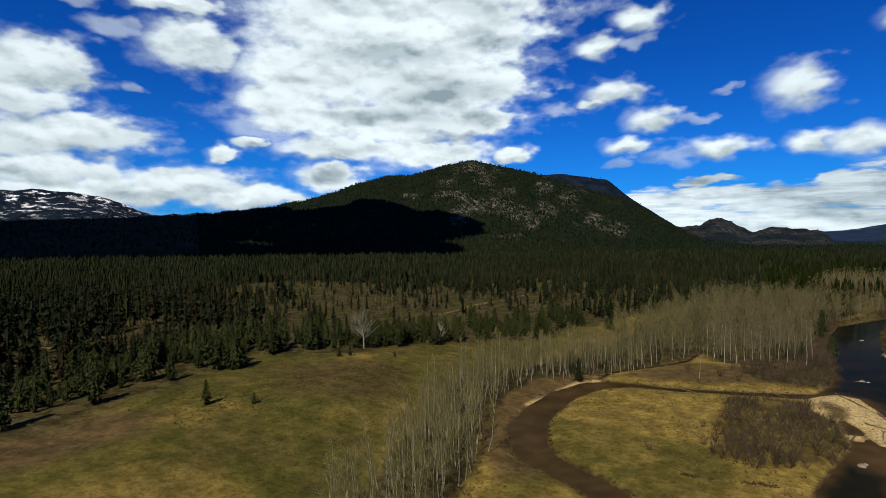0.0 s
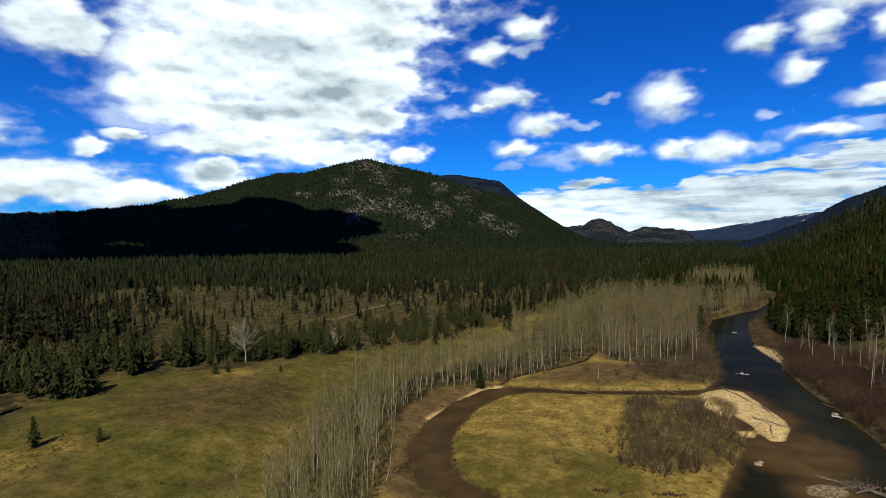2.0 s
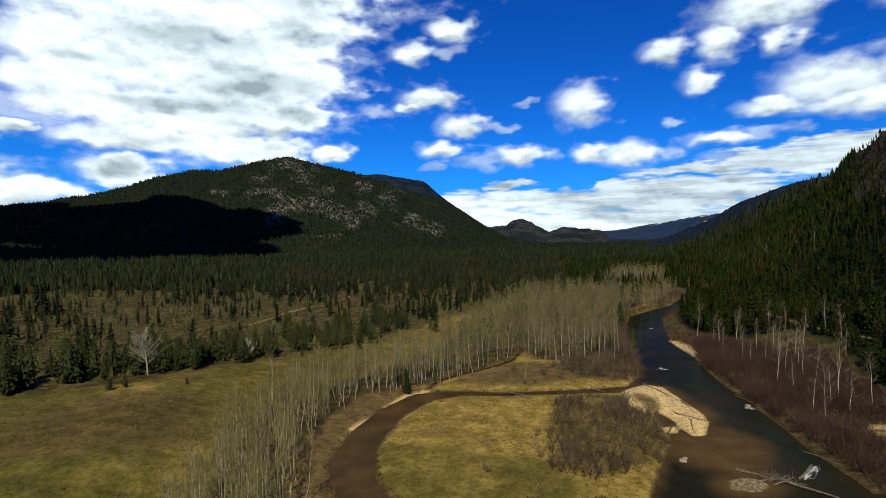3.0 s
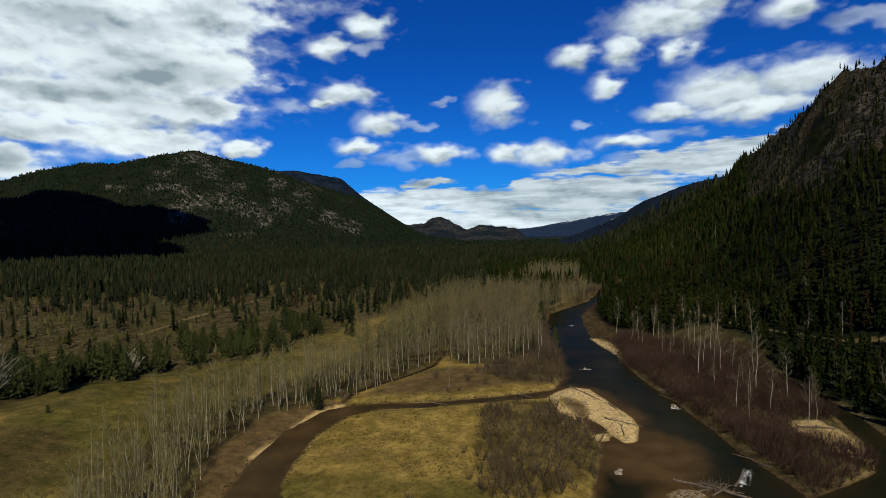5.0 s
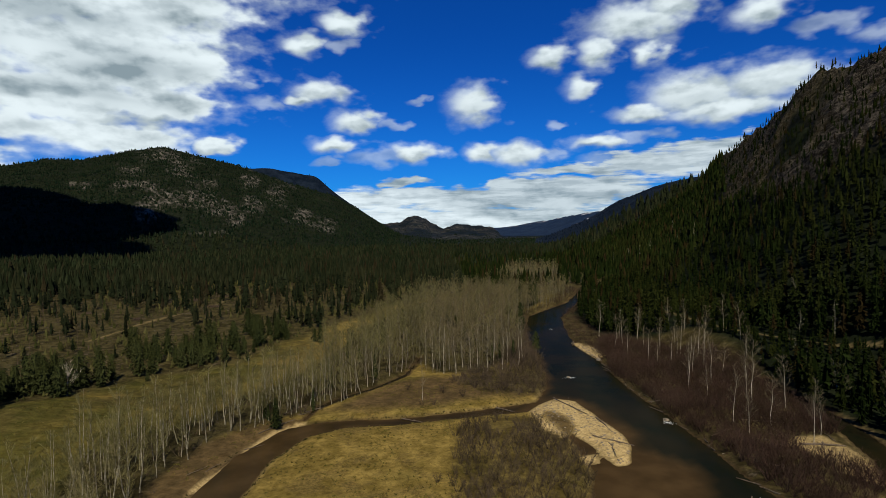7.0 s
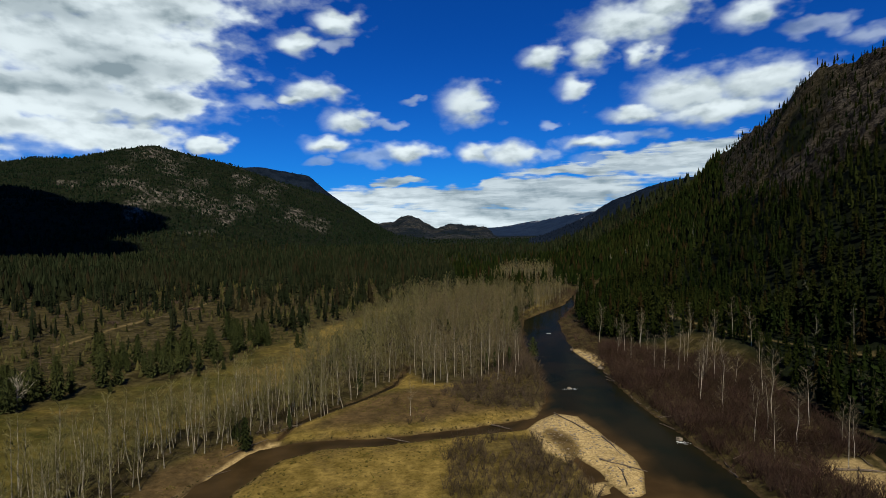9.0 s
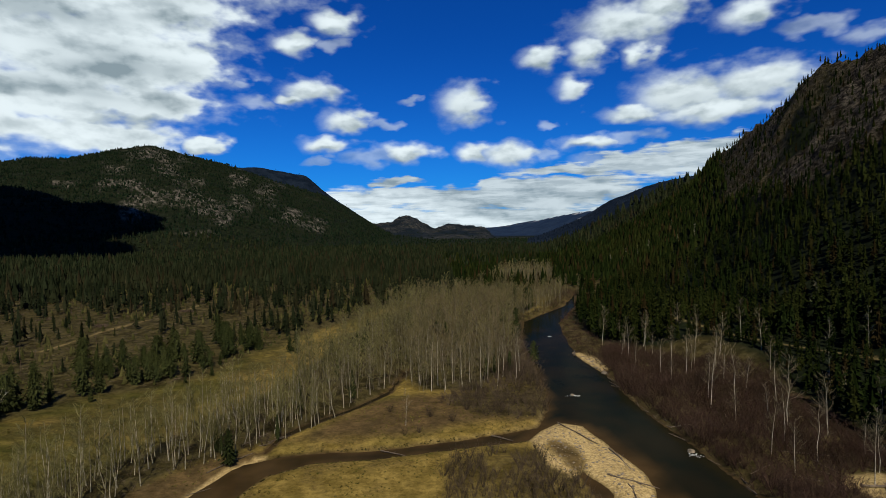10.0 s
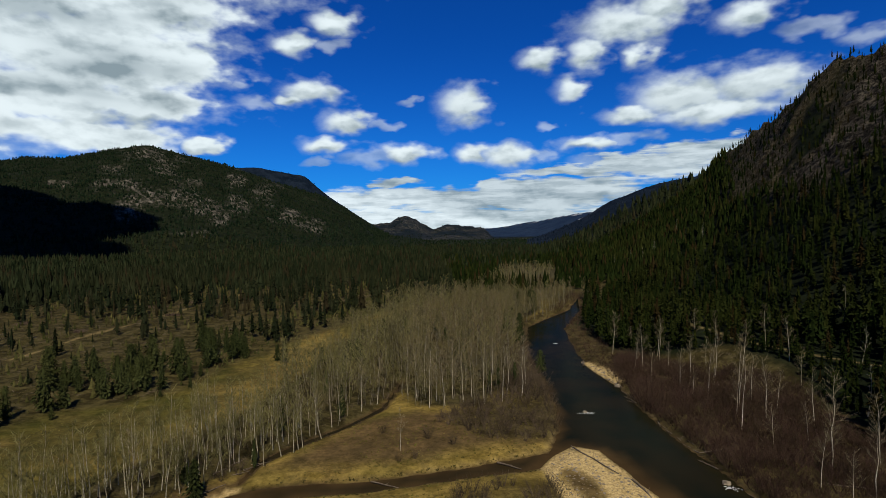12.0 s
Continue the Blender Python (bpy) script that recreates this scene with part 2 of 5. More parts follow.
FAR_BAR = [(61.5, 231), (64.5, 227), (67, 213), (66, 203), (62.8, 200.5), (61.8, 214)]
SIDE_BAR = [(75.5, 120), (80, 123), (86, 123.5), (86.5, 114), (82, 102), (78.5, 104), (78, 112)]
LOW_BAR = [(37, 88), (38, 91.5), (41, 93.3), (43.8, 93), (44.6, 90.5), (41.5, 87.2)]
UPPER_GROVE = [(46, 285), (70, 325), (110, 378), (128, 420), (100, 425), (66, 372), (44, 318)]
FAR_GROVE = [(72, 470), (112, 468), (158, 600), (120, 640), (84, 560)]
SHOAL = [(37, 118), (46, 121), (50, 113), (47, 102), (40, 96), (34, 99), (33, 108)]
PALE_SHORE = [(-27.5, 143.2), (-32.3, 138.2), (-35.6, 129), (-37.6, 119), (-39.6, 110)]
ASPENS = [(-30, 28), (-33, 52), (-37, 68), (-45, 88), (-49, 112), (-47, 129), (-39, 141), (-28, 150.5), (-17, 165), (-5, 184), (0, 200), (5, 184), (20, 181), (34, 206),
          (41, 240), (47, 275), (62, 318), (80, 352), (44, 385), (0, 350), (-20, 292), (-32, 215), (-44, 165), (-56, 142), (-64, 122), (-60, 95), (-52, 62), (-45, 28)]
RED_BANK = [(62.5, 86), (62.5, 112), (62.5, 130), (62, 150), (62, 175), (64, 200), (68, 215), (74, 232), (84, 226), (94, 208), (104, 186), (105, 164), (97, 156), (95, 130), (88, 125), (75, 122), (77, 112), (84, 110), (84, 99), (74, 94)]
WILLOWS = [(5, 118), (10, 138), (26, 142), (31.5, 131), (33, 110), (28, 96), (14, 88), (6, 92)]
BANK_WILLOWS = [(9, 176), (13, 168), (19, 161), (28, 158.5), (37, 162), (43, 180), (44, 205), (48, 255), (57, 290), (46, 275), (36, 225), (30, 196)]
WOOD_EDGE = [(-126, -60), (-119, 20), (-117, 34), (-121, 44), (-124, 52), (-119, 66), (-124, 80), (-130, 101), (-120, 116), (-104, 127), (-101, 148), (-86, 162), (-82, 188),
             (-62, 205), (-53, 234), (-42, 276), (-30, 300), (-16, 335), (30, 395)]
TRACK = [(-260, 60), (-205, 88), (-168, 106), (-158, 140), (-152, 200), (-146, 232), (-136, 300), (-130, 360), (-120, 460)]
HILL_ROAD = [(118, 330), (110, 260), (111.5, 216), (114.5, 205), (120, 190), (127, 178), (142, 150), (165, 110), (185, 60)]
# rock outcrops on the mountain: bearing, height angle, half spans
OUTCROPS = [(-25.0, 7.5, 1.4, 0.5), (-22.9, 6.2, 1.0, 0.8), (-25.5, 2.7, 0.9, 0.9), (-23.4, 3.6, 1.5, 0.8), (-21.4, 3.8, 1.7, 0.9), (-19.6, 2.7, 1.3, 0.8), (-18.2, 1.7, 0.7, 0.5), (-27.9, 4.7, 0.9, 0.4),
            (-25.7, 4.8, 0.9, 0.5), (-14.4, 4.2, 1.0, 0.8), (-11.8, 2.0, 1.0, 0.7), (-9.9, 0.8, 1.2, 0.6), (-21.0, 0.2, 1.2, 0.3), (-27.3, 6.0, 1.0, 0.4), (-17.0, 5.2, 0.8, 0.6), (-20.4, 5.0, 0.7, 0.6), (-16.6, 3.0, 0.8, 0.7), (-30.5, 4.6, 0.8, 0.3)]
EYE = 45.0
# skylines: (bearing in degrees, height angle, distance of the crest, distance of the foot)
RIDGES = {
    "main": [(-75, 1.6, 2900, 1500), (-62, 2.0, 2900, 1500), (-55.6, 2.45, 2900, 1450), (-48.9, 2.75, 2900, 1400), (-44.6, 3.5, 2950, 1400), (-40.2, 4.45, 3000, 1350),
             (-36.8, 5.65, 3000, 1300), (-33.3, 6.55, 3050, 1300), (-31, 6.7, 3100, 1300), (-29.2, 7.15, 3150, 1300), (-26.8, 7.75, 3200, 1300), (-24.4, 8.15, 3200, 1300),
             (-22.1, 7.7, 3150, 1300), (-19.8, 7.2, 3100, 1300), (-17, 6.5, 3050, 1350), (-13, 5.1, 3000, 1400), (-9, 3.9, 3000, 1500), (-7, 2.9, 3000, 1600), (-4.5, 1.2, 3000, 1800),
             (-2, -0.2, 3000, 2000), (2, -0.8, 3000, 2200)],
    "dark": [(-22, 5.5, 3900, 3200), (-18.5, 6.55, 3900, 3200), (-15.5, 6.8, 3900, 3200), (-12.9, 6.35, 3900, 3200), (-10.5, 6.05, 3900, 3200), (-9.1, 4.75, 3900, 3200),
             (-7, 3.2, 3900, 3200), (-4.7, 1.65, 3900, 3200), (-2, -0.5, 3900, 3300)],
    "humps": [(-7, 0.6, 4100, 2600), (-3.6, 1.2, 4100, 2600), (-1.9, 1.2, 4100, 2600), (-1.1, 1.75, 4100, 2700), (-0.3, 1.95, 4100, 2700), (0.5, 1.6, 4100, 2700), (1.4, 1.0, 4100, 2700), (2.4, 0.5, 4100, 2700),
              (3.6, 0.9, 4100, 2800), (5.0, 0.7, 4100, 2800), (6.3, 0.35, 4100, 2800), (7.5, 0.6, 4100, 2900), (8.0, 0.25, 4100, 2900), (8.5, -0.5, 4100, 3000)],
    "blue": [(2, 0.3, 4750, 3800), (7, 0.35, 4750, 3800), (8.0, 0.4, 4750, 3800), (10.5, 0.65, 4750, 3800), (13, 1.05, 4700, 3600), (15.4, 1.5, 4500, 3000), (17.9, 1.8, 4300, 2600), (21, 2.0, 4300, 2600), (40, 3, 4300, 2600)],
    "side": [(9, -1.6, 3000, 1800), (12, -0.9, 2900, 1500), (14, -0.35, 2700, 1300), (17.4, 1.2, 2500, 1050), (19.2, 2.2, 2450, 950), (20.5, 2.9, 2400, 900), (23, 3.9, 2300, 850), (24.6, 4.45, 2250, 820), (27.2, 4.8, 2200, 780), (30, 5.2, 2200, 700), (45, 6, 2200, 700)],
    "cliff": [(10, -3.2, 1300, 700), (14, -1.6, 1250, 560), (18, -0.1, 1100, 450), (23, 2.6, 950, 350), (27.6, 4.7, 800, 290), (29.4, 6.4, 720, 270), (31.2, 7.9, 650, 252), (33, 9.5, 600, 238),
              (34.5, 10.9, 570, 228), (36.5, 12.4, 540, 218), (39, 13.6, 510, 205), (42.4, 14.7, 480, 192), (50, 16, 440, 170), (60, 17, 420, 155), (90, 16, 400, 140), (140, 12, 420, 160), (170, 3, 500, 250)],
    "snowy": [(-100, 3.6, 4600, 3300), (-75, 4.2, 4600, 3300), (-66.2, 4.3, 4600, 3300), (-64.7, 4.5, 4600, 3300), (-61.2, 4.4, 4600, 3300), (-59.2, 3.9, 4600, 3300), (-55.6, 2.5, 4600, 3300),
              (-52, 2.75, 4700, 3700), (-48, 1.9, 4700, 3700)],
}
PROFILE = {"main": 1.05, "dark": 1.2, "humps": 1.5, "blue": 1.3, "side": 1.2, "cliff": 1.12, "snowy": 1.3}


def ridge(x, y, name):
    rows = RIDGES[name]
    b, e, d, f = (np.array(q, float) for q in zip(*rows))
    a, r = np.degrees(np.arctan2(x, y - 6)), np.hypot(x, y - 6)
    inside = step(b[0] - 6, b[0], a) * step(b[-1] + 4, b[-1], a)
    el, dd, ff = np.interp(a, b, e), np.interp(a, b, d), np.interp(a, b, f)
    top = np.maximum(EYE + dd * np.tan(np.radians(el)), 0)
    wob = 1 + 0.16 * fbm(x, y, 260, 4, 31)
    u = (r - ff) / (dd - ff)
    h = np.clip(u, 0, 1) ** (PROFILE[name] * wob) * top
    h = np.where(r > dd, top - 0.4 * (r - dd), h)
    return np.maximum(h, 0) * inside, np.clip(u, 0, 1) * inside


def waters(x, y):
    d = channel(x, y, RIVER)
    for c in (STREAM, OXBOW, SIDE_ARM):
        d = np.minimum(d, channel(x, y, c))
    return d


def relief(x, y):
    """The ground's height and what lies on it, at arrays of places."""
    x, y = np.asarray(x, float), np.asarray(y, float)
    hill, slope, names = np.zeros(x.shape), np.zeros(x.shape), np.full(x.shape, -1)
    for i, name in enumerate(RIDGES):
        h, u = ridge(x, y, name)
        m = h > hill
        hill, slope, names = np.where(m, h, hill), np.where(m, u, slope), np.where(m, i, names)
    r = np.hypot(x, y)
    base = 1.15 + 0.5 * fbm(x, y, 45, 3, 3) + 0.12 * fbm(x, y, 6, 3, 4)
    terrace = step(-52, -104, x) * step(185, 120, y)
    base += 5.2 * terrace + 3.6 * fbm(x, y * 0.7 + x * 0.4, 30, 2, 9) * step(-44, -66, x)
    base += 4.0 * step(200, 900, r) * (1 + fbm(x, y, 160, 3, 5))
    rough = fbm(x, y, 90, 5, 12)
    z = base + hill + rough * np.minimum(hill * 0.20, 42) * np.clip(1.6 - slope, 0.25, 1)
    z += (names == 2) * step(0.3, 0.7, slope) * (np.abs(fbm(x, y, 150, 4, 17)) * 120 - 16)
    crag = step(0.38, 0.62, slope) * (names == 5) * step(26, 31, np.degrees(np.arctan2(x, y)))
    z += crag * (np.abs(fbm(x, y, 34, 4, 15)) * 26 + np.abs(fbm(x, y, 13, 3, 16)) * 14 - 6)
    bench = x - np.interp(y, [q[1] for q in HILL_ROAD[::-1]], [q[0] for q in HILL_ROAD[::-1]])
    z += 7.5 * step(-26, -2, bench) * step(330, 250, y)
    near = r < 1100
    wet, gravel, soil = np.full(x.shape, 99.0), np.zeros(x.shape), np.zeros(x.shape)
    if near.any():
        xn, yn, zn = x[near], y[near], z[near]
        jig = 0.8 * fbm(xn, yn, 5, 3, 21)
        w = waters(xn, yn) + jig
        bank = zn * step(0, 2.6, w) * 0.75 + zn * step(2, 9, w) * 0.25
        zz = np.where(w > 0, bank, -1.6 * step(0, -7, w))
        g = np.zeros(xn.shape)
        for poly, top, edge in ((SANDBAR, 0.75, 4.0), (ISLET, 0.25, 1.6), (FAR_BAR, 0.6, 3.0), (SIDE_BAR, 0.9, 3.0), (LOW_BAR, 0.35, 3.0)):
            d = area(xn, yn, poly) + jig * 0.8
            lift = top * step(0.4, -edge, d) - 0.9 * step(0, 4, d)
            zz = np.where((d < 4) & (lift > zz) & (w < 3), lift, zz)
            g = np.maximum(g, step(0.9, -0.5, d) * (0.35 if poly is LOW_BAR else 0.7 if poly is SIDE_BAR else 1.0))
        shore = step(1.6, 0.2, w) * (w > 0) * step(-0.05, 0.12, fbm(xn, yn, 30, 3, 44))
        g = np.maximum(g, 0.3 * shore)
        z[near], wet[near], gravel[near] = zz, w, g
    return z, wet, gravel, hill, slope, names


# ---- materials ----
def material(name, rough=0.85, spec=0.25):
    m = bpy.data.materials.new(name)
    m.use_nodes = True
    b = m.node_tree.nodes["Principled BSDF"]
    b.inputs["Roughness"].default_value = rough
    b.inputs["Specular IOR Level"].default_value = spec
    return m, m.node_tree, b


class Nodes:
    def __init__(self, nt):
        self.nt = nt
        self.pos = nt.nodes.new("ShaderNodeNewGeometry").outputs["Position"]

    def link(self, v, sock):
        if isinstance(v, (int, float, tuple)):
            sock.default_value = v
        else:
            self.nt.links.new(v, sock)

    def attr(self, name):
        n = self.nt.nodes.new("ShaderNodeAttribute")
        n.attribute_name = name
        return n.outputs["Fac"]

    def noise(self, scale, detail=4.0, rough=0.6, vector=None):
        n = self.nt.nodes.new("ShaderNodeTexNoise")
        n.inputs["Scale"].default_value, n.inputs["Detail"].default_value, n.inputs["Roughness"].default_value = scale, detail, rough
        self.link(vector or self.pos, n.inputs["Vector"])
        return n.outputs[0]

    def stretch(self, sx, sy, sz):
        n = self.nt.nodes.new("ShaderNodeVectorMath")
        n.operation = "MULTIPLY"
        self.link(self.pos, n.inputs[0])
        n.inputs[1].default_value = (sx, sy, sz)
        return n.outputs[0]

    def ramp(self, v, a, b):
        n = self.nt.nodes.new("ShaderNodeMapRange")
        n.interpolation_type = "SMOOTHSTEP"
        n.inputs["From Min"].default_value, n.inputs["From Max"].default_value = a, b
        self.link(v, n.inputs["Value"])
        return n.outputs[0]

    def mix(self, f, a, b, blend="MIX"):
        n = self.nt.nodes.new("ShaderNodeMix")
        n.data_type, n.blend_type = "RGBA", blend
        self.link(f, n.inputs[0])
        self.link(a, n.inputs[6])
        self.link(b, n.inputs[7])
        return n.outputs[2]

    def mul(self, a, b):
        n = self.nt.nodes.new("ShaderNodeMath")
        n.operation = "MULTIPLY"
        self.link(a, n.inputs[0])
        self.link(b, n.inputs[1])
        return n.outputs[0]

    def bump(self, height, strength, distance):
        n = self.nt.nodes.new("ShaderNodeBump")
        n.inputs["Strength"].default_value, n.inputs["Distance"].default_value = strength, distance
        self.link(height, n.inputs["Height"])
        return n.outputs[0]

    def random(self):
        return self.nt.nodes.new("ShaderNodeObjectInfo").outputs["Random"]

    def island(self):
        return [o for o in self.nt.nodes if o.type == "NEW_GEOMETRY"][0].outputs["Random Per Island"]


def ground_material():
    m, nt, b = material("ground", 0.95, 0.02)
    n = Nodes(nt)
    big, mid, fine = n.noise(0.035, 4), n.noise(0.22, 5, 0.65), n.noise(1.7, 6, 0.7)
    dry = n.mix(n.ramp(mid, 0.35, 0.68), (0.112, 0.083, 0.020, 1), (0.225, 0.165, 0.045, 1))
    green = n.mix(n.ramp(mid, 0.35, 0.7), (0.042, 0.042, 0.010, 1), (0.084, 0.074, 0.018, 1))
    dry = n.mix(n.mul(n.ramp(n.noise(0.09, 5, 0.7), 0.50, 0.62), 0.7), dry, n.mix(n.ramp(fine, 0.4, 0.6), (0.070, 0.055, 0.019, 1), (0.135, 0.095, 0.032, 1)))
    grass = n.mix(n.mul(n.attr("green"), n.ramp(big, 0.28, 0.55)), dry, green)
    soil = n.mix(n.ramp(mid, 0.35, 0.65), (0.052, 0.037, 0.018, 1), (0.096, 0.064, 0.030, 1))
    col = n.mix(n.attr("soil"), grass, soil)
    litter = n.mix(n.ramp(mid, 0.4, 0.62), (0.022, 0.0185, 0.0075, 1), (0.060, 0.051, 0.020, 1))
    litter = n.mix(n.ramp(n.noise(0.4, 6, 0.75), 0.55, 0.68), litter, (0.092, 0.075, 0.047, 1))
    col = n.mix(n.attr("wood"), col, litter)
    # forest floor, its colour darkened to hold the shade between the trees
    shaded_duff = n.mix(n.ramp(n.noise(0.06, 6, 0.7), 0.4, 0.62), (0.0055, 0.008, 0.004, 1), (0.0115, 0.0155, 0.0075, 1))
    # aerial haze put into the colour: navy on far ridges, paler blue on the farthest
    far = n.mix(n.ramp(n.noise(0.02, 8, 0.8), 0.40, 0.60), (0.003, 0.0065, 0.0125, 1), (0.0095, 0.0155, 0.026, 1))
    shaded_duff = n.mix(n.attr("far_haze"), shaded_duff, far)
    shaded_duff = n.mix(n.attr("blue_haze"), shaded_duff, n.mix(n.ramp(n.noise(0.012, 6, 0.7), 0.4, 0.6), (0.009, 0.019, 0.043, 1), (0.015, 0.028, 0.056, 1)))
    col = n.mix(n.attr("forest"), col, shaded_duff)
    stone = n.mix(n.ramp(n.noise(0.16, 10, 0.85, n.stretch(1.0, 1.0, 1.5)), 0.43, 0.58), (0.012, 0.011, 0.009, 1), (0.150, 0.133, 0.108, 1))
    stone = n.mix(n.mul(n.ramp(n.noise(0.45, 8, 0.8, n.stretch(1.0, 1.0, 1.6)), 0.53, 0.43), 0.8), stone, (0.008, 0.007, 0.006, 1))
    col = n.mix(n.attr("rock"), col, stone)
    across = n.nt.nodes.new("ShaderNodeVectorMath")
    across.operation = "DOT_PRODUCT"
    n.link(n.pos, across.inputs[0])
    across.inputs[1].default_value = (0.87, 0.5, 0.0)
    upward = n.nt.nodes.new("ShaderNodeSeparateXYZ")
    n.link(n.pos, upward.inputs[0])
    on_face = n.nt.nodes.new("ShaderNodeCombineXYZ")
    n.link(across.outputs["Value"], on_face.inputs[0])
    n.link(upward.outputs[2], on_face.inputs[1])
    scree = n.mul(n.attr("scree"), n.ramp(n.noise(0.055, 8, 0.78, on_face.outputs[0]), 0.45, 0.58))
    col = n.mix(scree, col, n.mix(n.ramp(n.noise(0.07, 6, 0.7, on_face.outputs[0]), 0.4, 0.6), (0.034, 0.031, 0.026, 1), (0.130, 0.118, 0.098, 1)))
    drift = n.ramp(n.noise(0.011, 7, 0.75, n.stretch(1.0, 1.0, 3.0)), 0.545, 0.60)
    col = n.mix(n.mul(n.attr("snow"), drift), col, (0.75, 0.78, 0.82, 1))
    sand = n.mix(n.ramp(n.noise(2.4, 9, 0.82), 0.34, 0.62), (0.19, 0.138, 0.058, 1), (0.49, 0.375, 0.175, 1))
    col = n.mix(n.attr("gravel"), col, sand)
    mud = n.mix(n.ramp(mid, 0.4, 0.6), (0.032, 0.022, 0.012, 1), (0.055, 0.036, 0.018, 1))
    col = n.mix(n.attr("bank"), col, mud)
    clump = n.noise(0.75, 9, 0.78)
    col = n.mix(n.mul(n.ramp(clump, 0.56, 0.40), 0.6), col, n.mix(1.0, col, (0.45, 0.43, 0.38, 1), "MULTIPLY"))
    col = n.mix(n.mul(n.ramp(fine, 0.55, 0.68), 0.5), col, n.mix(1.0, col, (1.5, 1.42, 1.3, 1), "MULTIPLY"))
    nt.links.new(col, b.inputs["Base Color"])
    fine_bump = n.nt.nodes.new("ShaderNodeBump")
    fine_bump.inputs["Strength"].default_value, fine_bump.inputs["Distance"].default_value = 0.6, 0.35
    n.link(n.noise(1.1, 8, 0.7), fine_bump.inputs["Height"])
    ledges = n.mul(n.noise(0.13, 9, 0.75, n.stretch(1.0, 1.0, 1.7)), n.attr("rock"))
    nt.links.new(n.bump(ledges, 1.0, 9.0), fine_bump.inputs["Normal"])
    nt.links.new(fine_bump.outputs[0], b.inputs["Normal"])
    return m


def water_material():
    m, nt, b = material("river_water", 0.6, 0.0)
    n = Nodes(nt)
    deep = n.mix(n.ramp(n.noise(0.05, 4), 0.35, 0.65), (0.0045, 0.0065, 0.0035, 1), (0.010, 0.009, 0.0042, 1))
    shoal = n.mix(n.ramp(n.noise(0.14, 3, 0.5), 0.3, 0.7), (0.034, 0.0215, 0.0092, 1), (0.054, 0.0345, 0.0145, 1))
    col = n.mix(n.attr("shallow"), deep, shoal)
    nt.links.new(col, b.inputs["Base Color"])
    ripple = n.mix(0.5, n.noise(0.7, 5, 0.6, n.stretch(1.0, 0.55, 1.0)), n.noise(2.6, 3, 0.5))
    normal = n.bump(ripple, 0.22, 0.10)
    gloss = nt.nodes.new("ShaderNodeBsdfGlossy")
    gloss.inputs["Roughness"].default_value = 0.09
    fres = nt.nodes.new("ShaderNodeFresnel")
    fres.inputs["IOR"].default_value = 1.33
    nt.links.new(normal, gloss.inputs["Normal"])
    both = nt.nodes.new("ShaderNodeMixShader")
    film = n.mix(n.attr("shallow"), (0.095, 0.095, 0.095, 1), (0.05, 0.05, 0.05, 1))
    nt.links.new(n.mul(fres.outputs[0], film), both.inputs[0])
    nt.links.new(b.outputs[0], both.inputs[1])
    nt.links.new(gloss.outputs[0], both.inputs[2])
    nt.links.new(both.outputs[0], nt.nodes["Material Output"].inputs["Surface"])
    return m


def plain(name, dark, light, scale=1.5, rough=0.85, stretch=None, rand=0.35, bump=0.4, spec=0.25):
    m, nt, b = material(name, rough, spec)
    n = Nodes(nt)
    v = n.stretch(*stretch) if stretch else None
    tex = n.noise(scale, 6, 0.68, v)
    col = n.mix(n.ramp(tex, 0.32, 0.68), dark, light)
    if rand:
        col = n.mix(n.mul(n.random(), rand), col, n.mix(1.0, col, (0.45, 0.45, 0.4, 1), "MULTIPLY"))
    nt.links.new(col, b.inputs["Base Color"])
    if bump:
        nt.links.new(n.bump(tex, bump, 0.05), b.inputs["Normal"])
    return m


def foliage(name, dark, light, warm, rough=0.75, rust=None):
    """Needles or twigs: tone by plant and by tuft."""
    m, nt, b = material(name, rough, 0.0)
    n = Nodes(nt)
    col = n.mix(n.island(), dark, light)
    col = n.mix(n.ramp(n.attr("tint"), 0.55, 1.0), col, warm)
    col = n.mix(n.mul(n.ramp(n.noise(0.013, 4, 0.6), 0.50, 0.64), 0.55), col, warm)
    if rust:
        col = n.mix(n.ramp(n.attr("tint"), 0.90, 0.93), col, rust)
    shade = n.noise(0.11, 3, 0.6)
    col = n.mix(n.mul(n.ramp(shade, 0.58, 0.40), 0.5), col, n.mix(1.0, col, (0.42, 0.45, 0.40, 1), "MULTIPLY"))
    odd = n.nt.nodes.new("ShaderNodeMath")
    odd.operation = "PINGPONG"
    n.link(n.attr("tint"), odd.inputs[0])
    odd.inputs[1].default_value = 0.13
    col = n.mix(n.mul(odd.outputs[0], 5.0), col, n.mix(1.0, col, (0.5, 0.5, 0.48, 1), "MULTIPLY"))
    col = n.mix(n.mul(n.random(), 0.45), col, n.mix(1.0, col, (0.5, 0.55, 0.5, 1), "MULTIPLY"))
    nt.links.new(col, b.inputs["Base Color"])
    return m


GROUND = ground_material()
WATER = water_material()
NEEDLES = foliage("needles", (0.006, 0.0105, 0.003, 1), (0.016, 0.025, 0.0065, 1), (0.027, 0.031, 0.008, 1), rust=(0.030, 0.022, 0.009, 1))
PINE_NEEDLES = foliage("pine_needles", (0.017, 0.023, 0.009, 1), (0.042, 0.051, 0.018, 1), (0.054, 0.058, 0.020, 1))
WEST_NEEDLES = foliage("brown_green_needles", (0.010, 0.0145, 0.007, 1), (0.022, 0.028, 0.0135, 1), (0.032, 0.033, 0.016, 1), rust=(0.030, 0.025, 0.013, 1))
